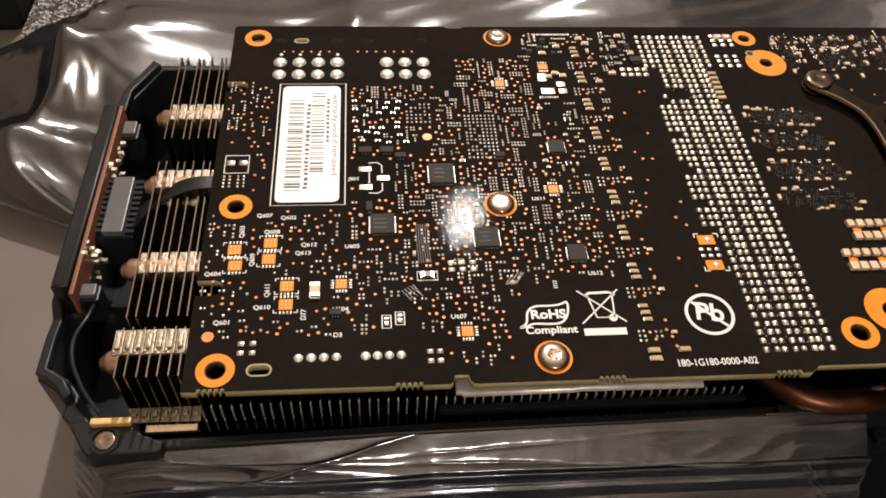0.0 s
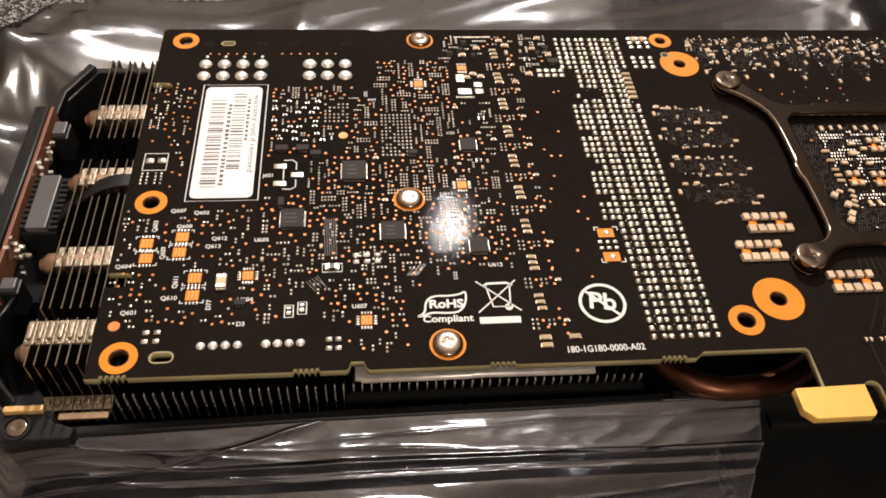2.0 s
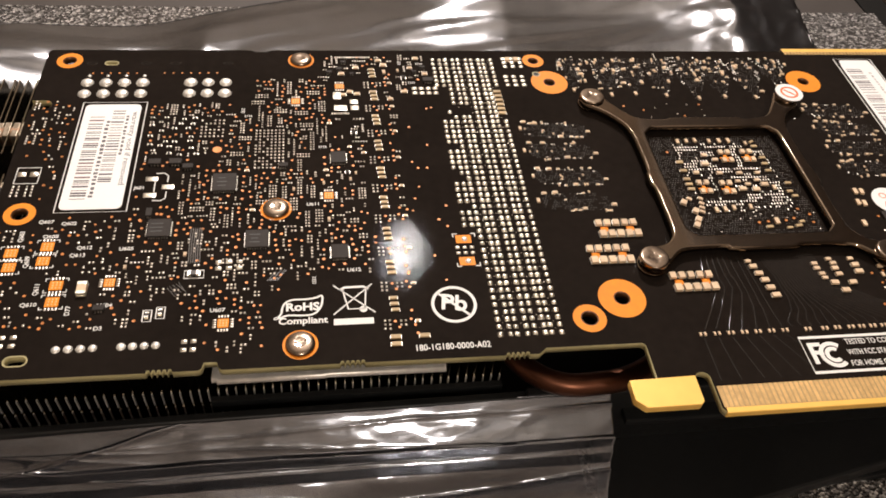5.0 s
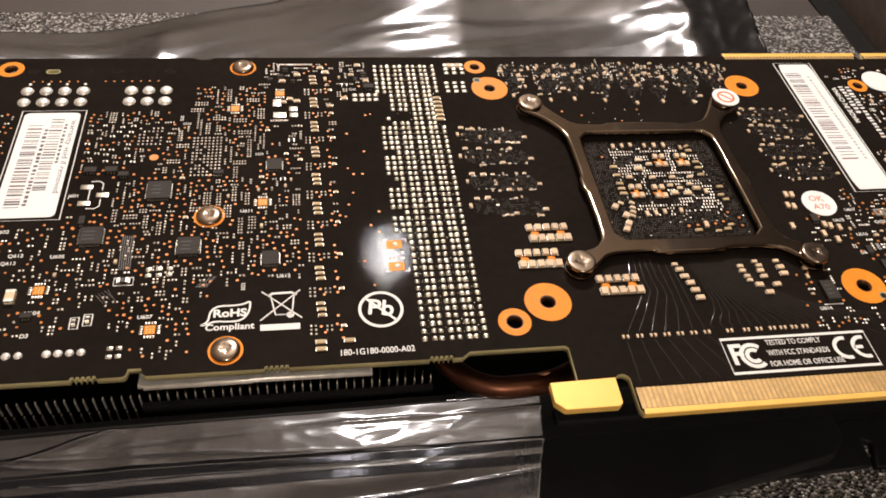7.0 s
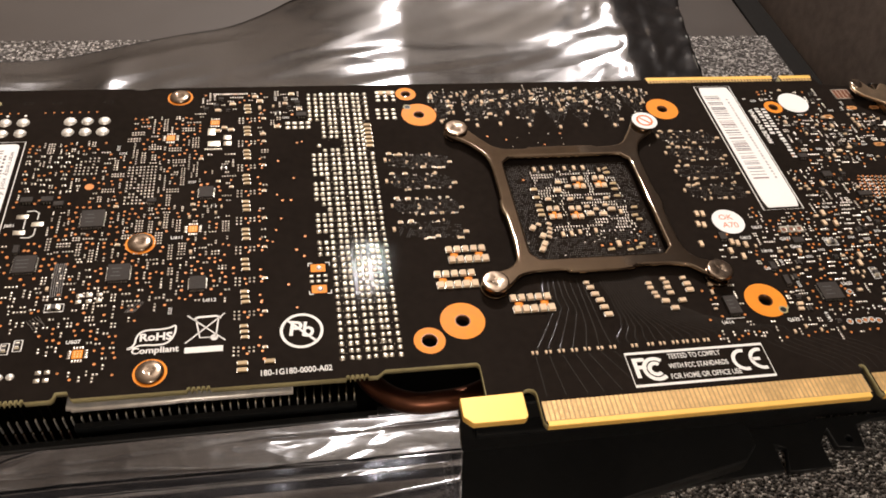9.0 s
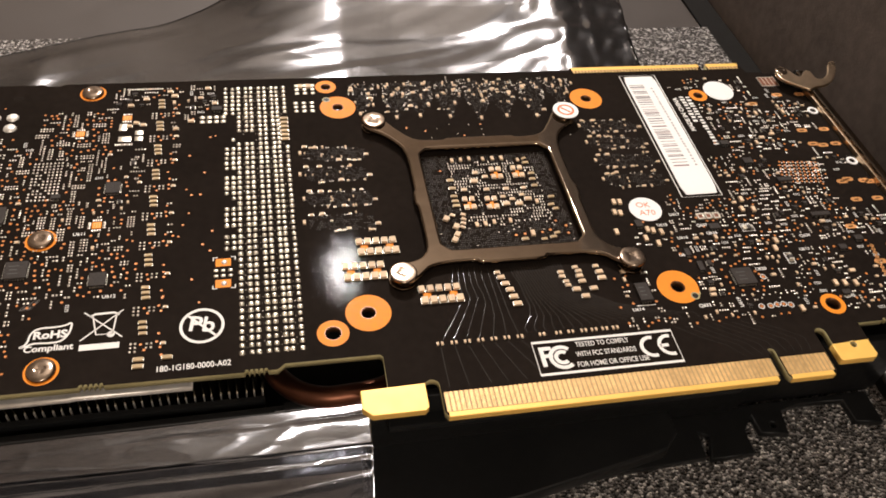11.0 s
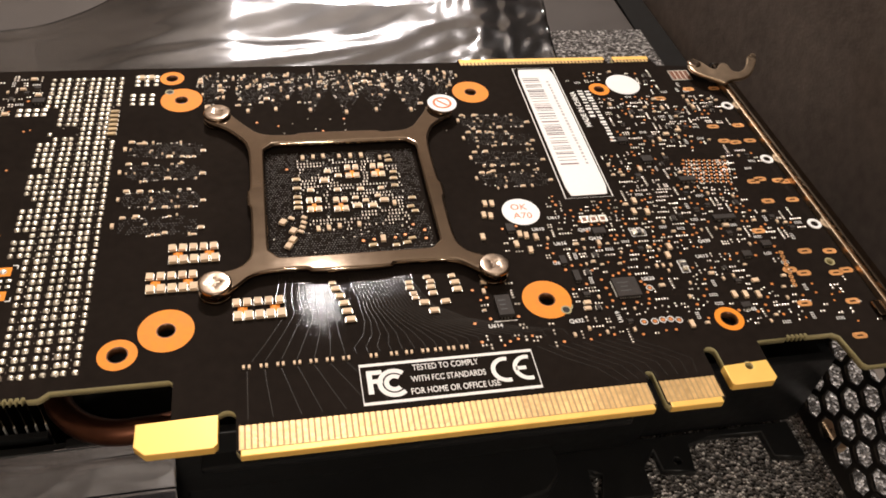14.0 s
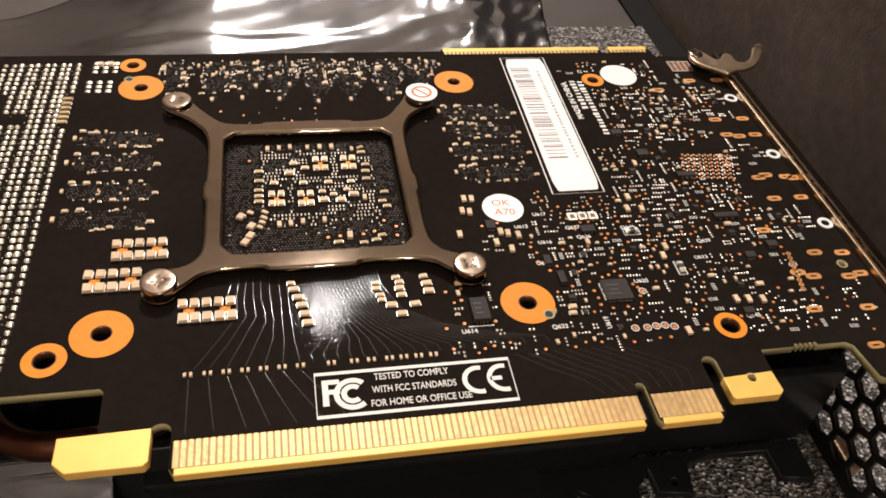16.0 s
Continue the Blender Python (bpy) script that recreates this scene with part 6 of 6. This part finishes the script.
for i in range(6):
    part("lead", tube([(-152.6, 60.5 + 0.9 * i, 36), (-147, 61.5 + 0.8 * i, 41.5 - 0.2 * i), (-140, 63.5 + 0.55 * i, 44.5), (-132, 64.5 + 0.5 * i, 44)], 0.42, 2), RUBBER, shroud)
part("lead", tube([(-156.6, 43.4, 35), (-155.8, 38.6, 38), (-157.4, 32, 38), (-155.2, 25, 36), (-151.7, 20.5, 33.4)], 0.42, 3), RUBBER, shroud)

# ---- slot bracket ----
hexes = []
for j in range(9):
    for i in range(8):
        cy, cz = -9.0 + 6.6 * i + (3.3 if j % 2 else 0), 15.0 + 5.7 * j
        if 9 < cz < 46 and -10 < cy < 24:
            hexes.append([(cy + 3.1 * math.cos(radians(60 * k + 30)), cz + 3.1 * math.sin(radians(60 * k + 30))) for k in range(6)])
grille = plate([rect(-13, 104, 9.0, 52.4, 1.0)] + hexes, -0.5, 0.5)
grille.transform(Matrix(((0, 0, 1, 0.1276), (1, 0, 0, 0), (0, 1, 0, 0), (0, 0, 0, 1))))
slot_plate = part("slot_bracket", grille, DARKSTEEL, card, "slot bracket with a honeycomb vent and a nickel edge")
part("bracket_edge", box_mesh(127.0, 129.4, 4, 103.0, 50.2, 52.6, 0.5), NICKEL, slot_plate, "bronze-nickel folded edge")
part("bracket_lip", box_mesh(126.5, 127.1, 6, 101.0, 50.1, 51.6, 0.15), EDGEMETAL, slot_plate)
part("bracket_foot", box_mesh(128.2, 130.9, 6.7, 14.6, 11.0, 13.5, 0.5), EDGEMETAL, slot_plate)
fork = [(118.9, 101.6), (121.6, 104.9), (123.3, 103.6), (125.8, 98.3), (129.1, 102.5), (131.0, 101.5), (130.6, 98.1), (132.7, 97.6), (135.7, 100.1), (139.0, 106.1), (141.8, 106.9), (140.4, 102.9), (135.8, 96.6), (131.9, 94.3), (128.4, 94.0), (126.2, 92.5), (124.0, 94.2), (119.5, 97.7)]
part("bracket_tongue", plate([soften(fork, 2, 0.22)], 52.2, 53.2, 0.35), EDGEMETAL, slot_plate, "bent nickel fastening tongue")
part("screw", BOARD_SCREW, None, slot_plate, "nickel screw", loc=(121.1, 101.9, 53.0), scale=(0.7, 0.7, 0.7))
part("bracket_lug", box_mesh(124.0, 128.0, 14.5, 18.5, 50.2, 51.0, 0.3), NICKEL, slot_plate)

# ---- things round the card ----
carton = part("black_carton", plate([[(158.6, 206), (159, 60), (171, 60), (171, 420), (163, 420)]], 0.0, 2.0, 0.3), BOXBLACK)
tagged(carton, "black cardboard wall standing between foam and cushion", "carton")
tray = part("packing_tray", box_mesh(-420, -214, 176, 330, 0, 26, 3), BOXBLACK)
tagged(tray, "black packing tray at the far end of the foam", "tray")
clip_ = part("orange_clip", plate([soften([(-240, 182), (-214, 180), (-216, 196), (-240, 200)], 2)], 26.0, 32.0, 1.0), ORANGE)
tagged(clip_, "orange plastic piece lying on the black tray", "plastic piece")

for lx, ly, lz in ((75, 970, 1110), (100, -1300, 1200)):
    lamp = thing("pendant_lamp", "bare bulb hanging on a black cord", "lamp", (lx, ly, 1700))
    part("socket", tube([(lx, ly, lz + 70), (lx, ly, lz + 90), (lx, ly, lz + 130)], 20, 4), RUBBER, lamp)
    part("cord", tube([(lx, ly, 1700), (lx, ly, 1500), (lx, ly, lz + 130)], 3, 2), RUBBER, lamp)
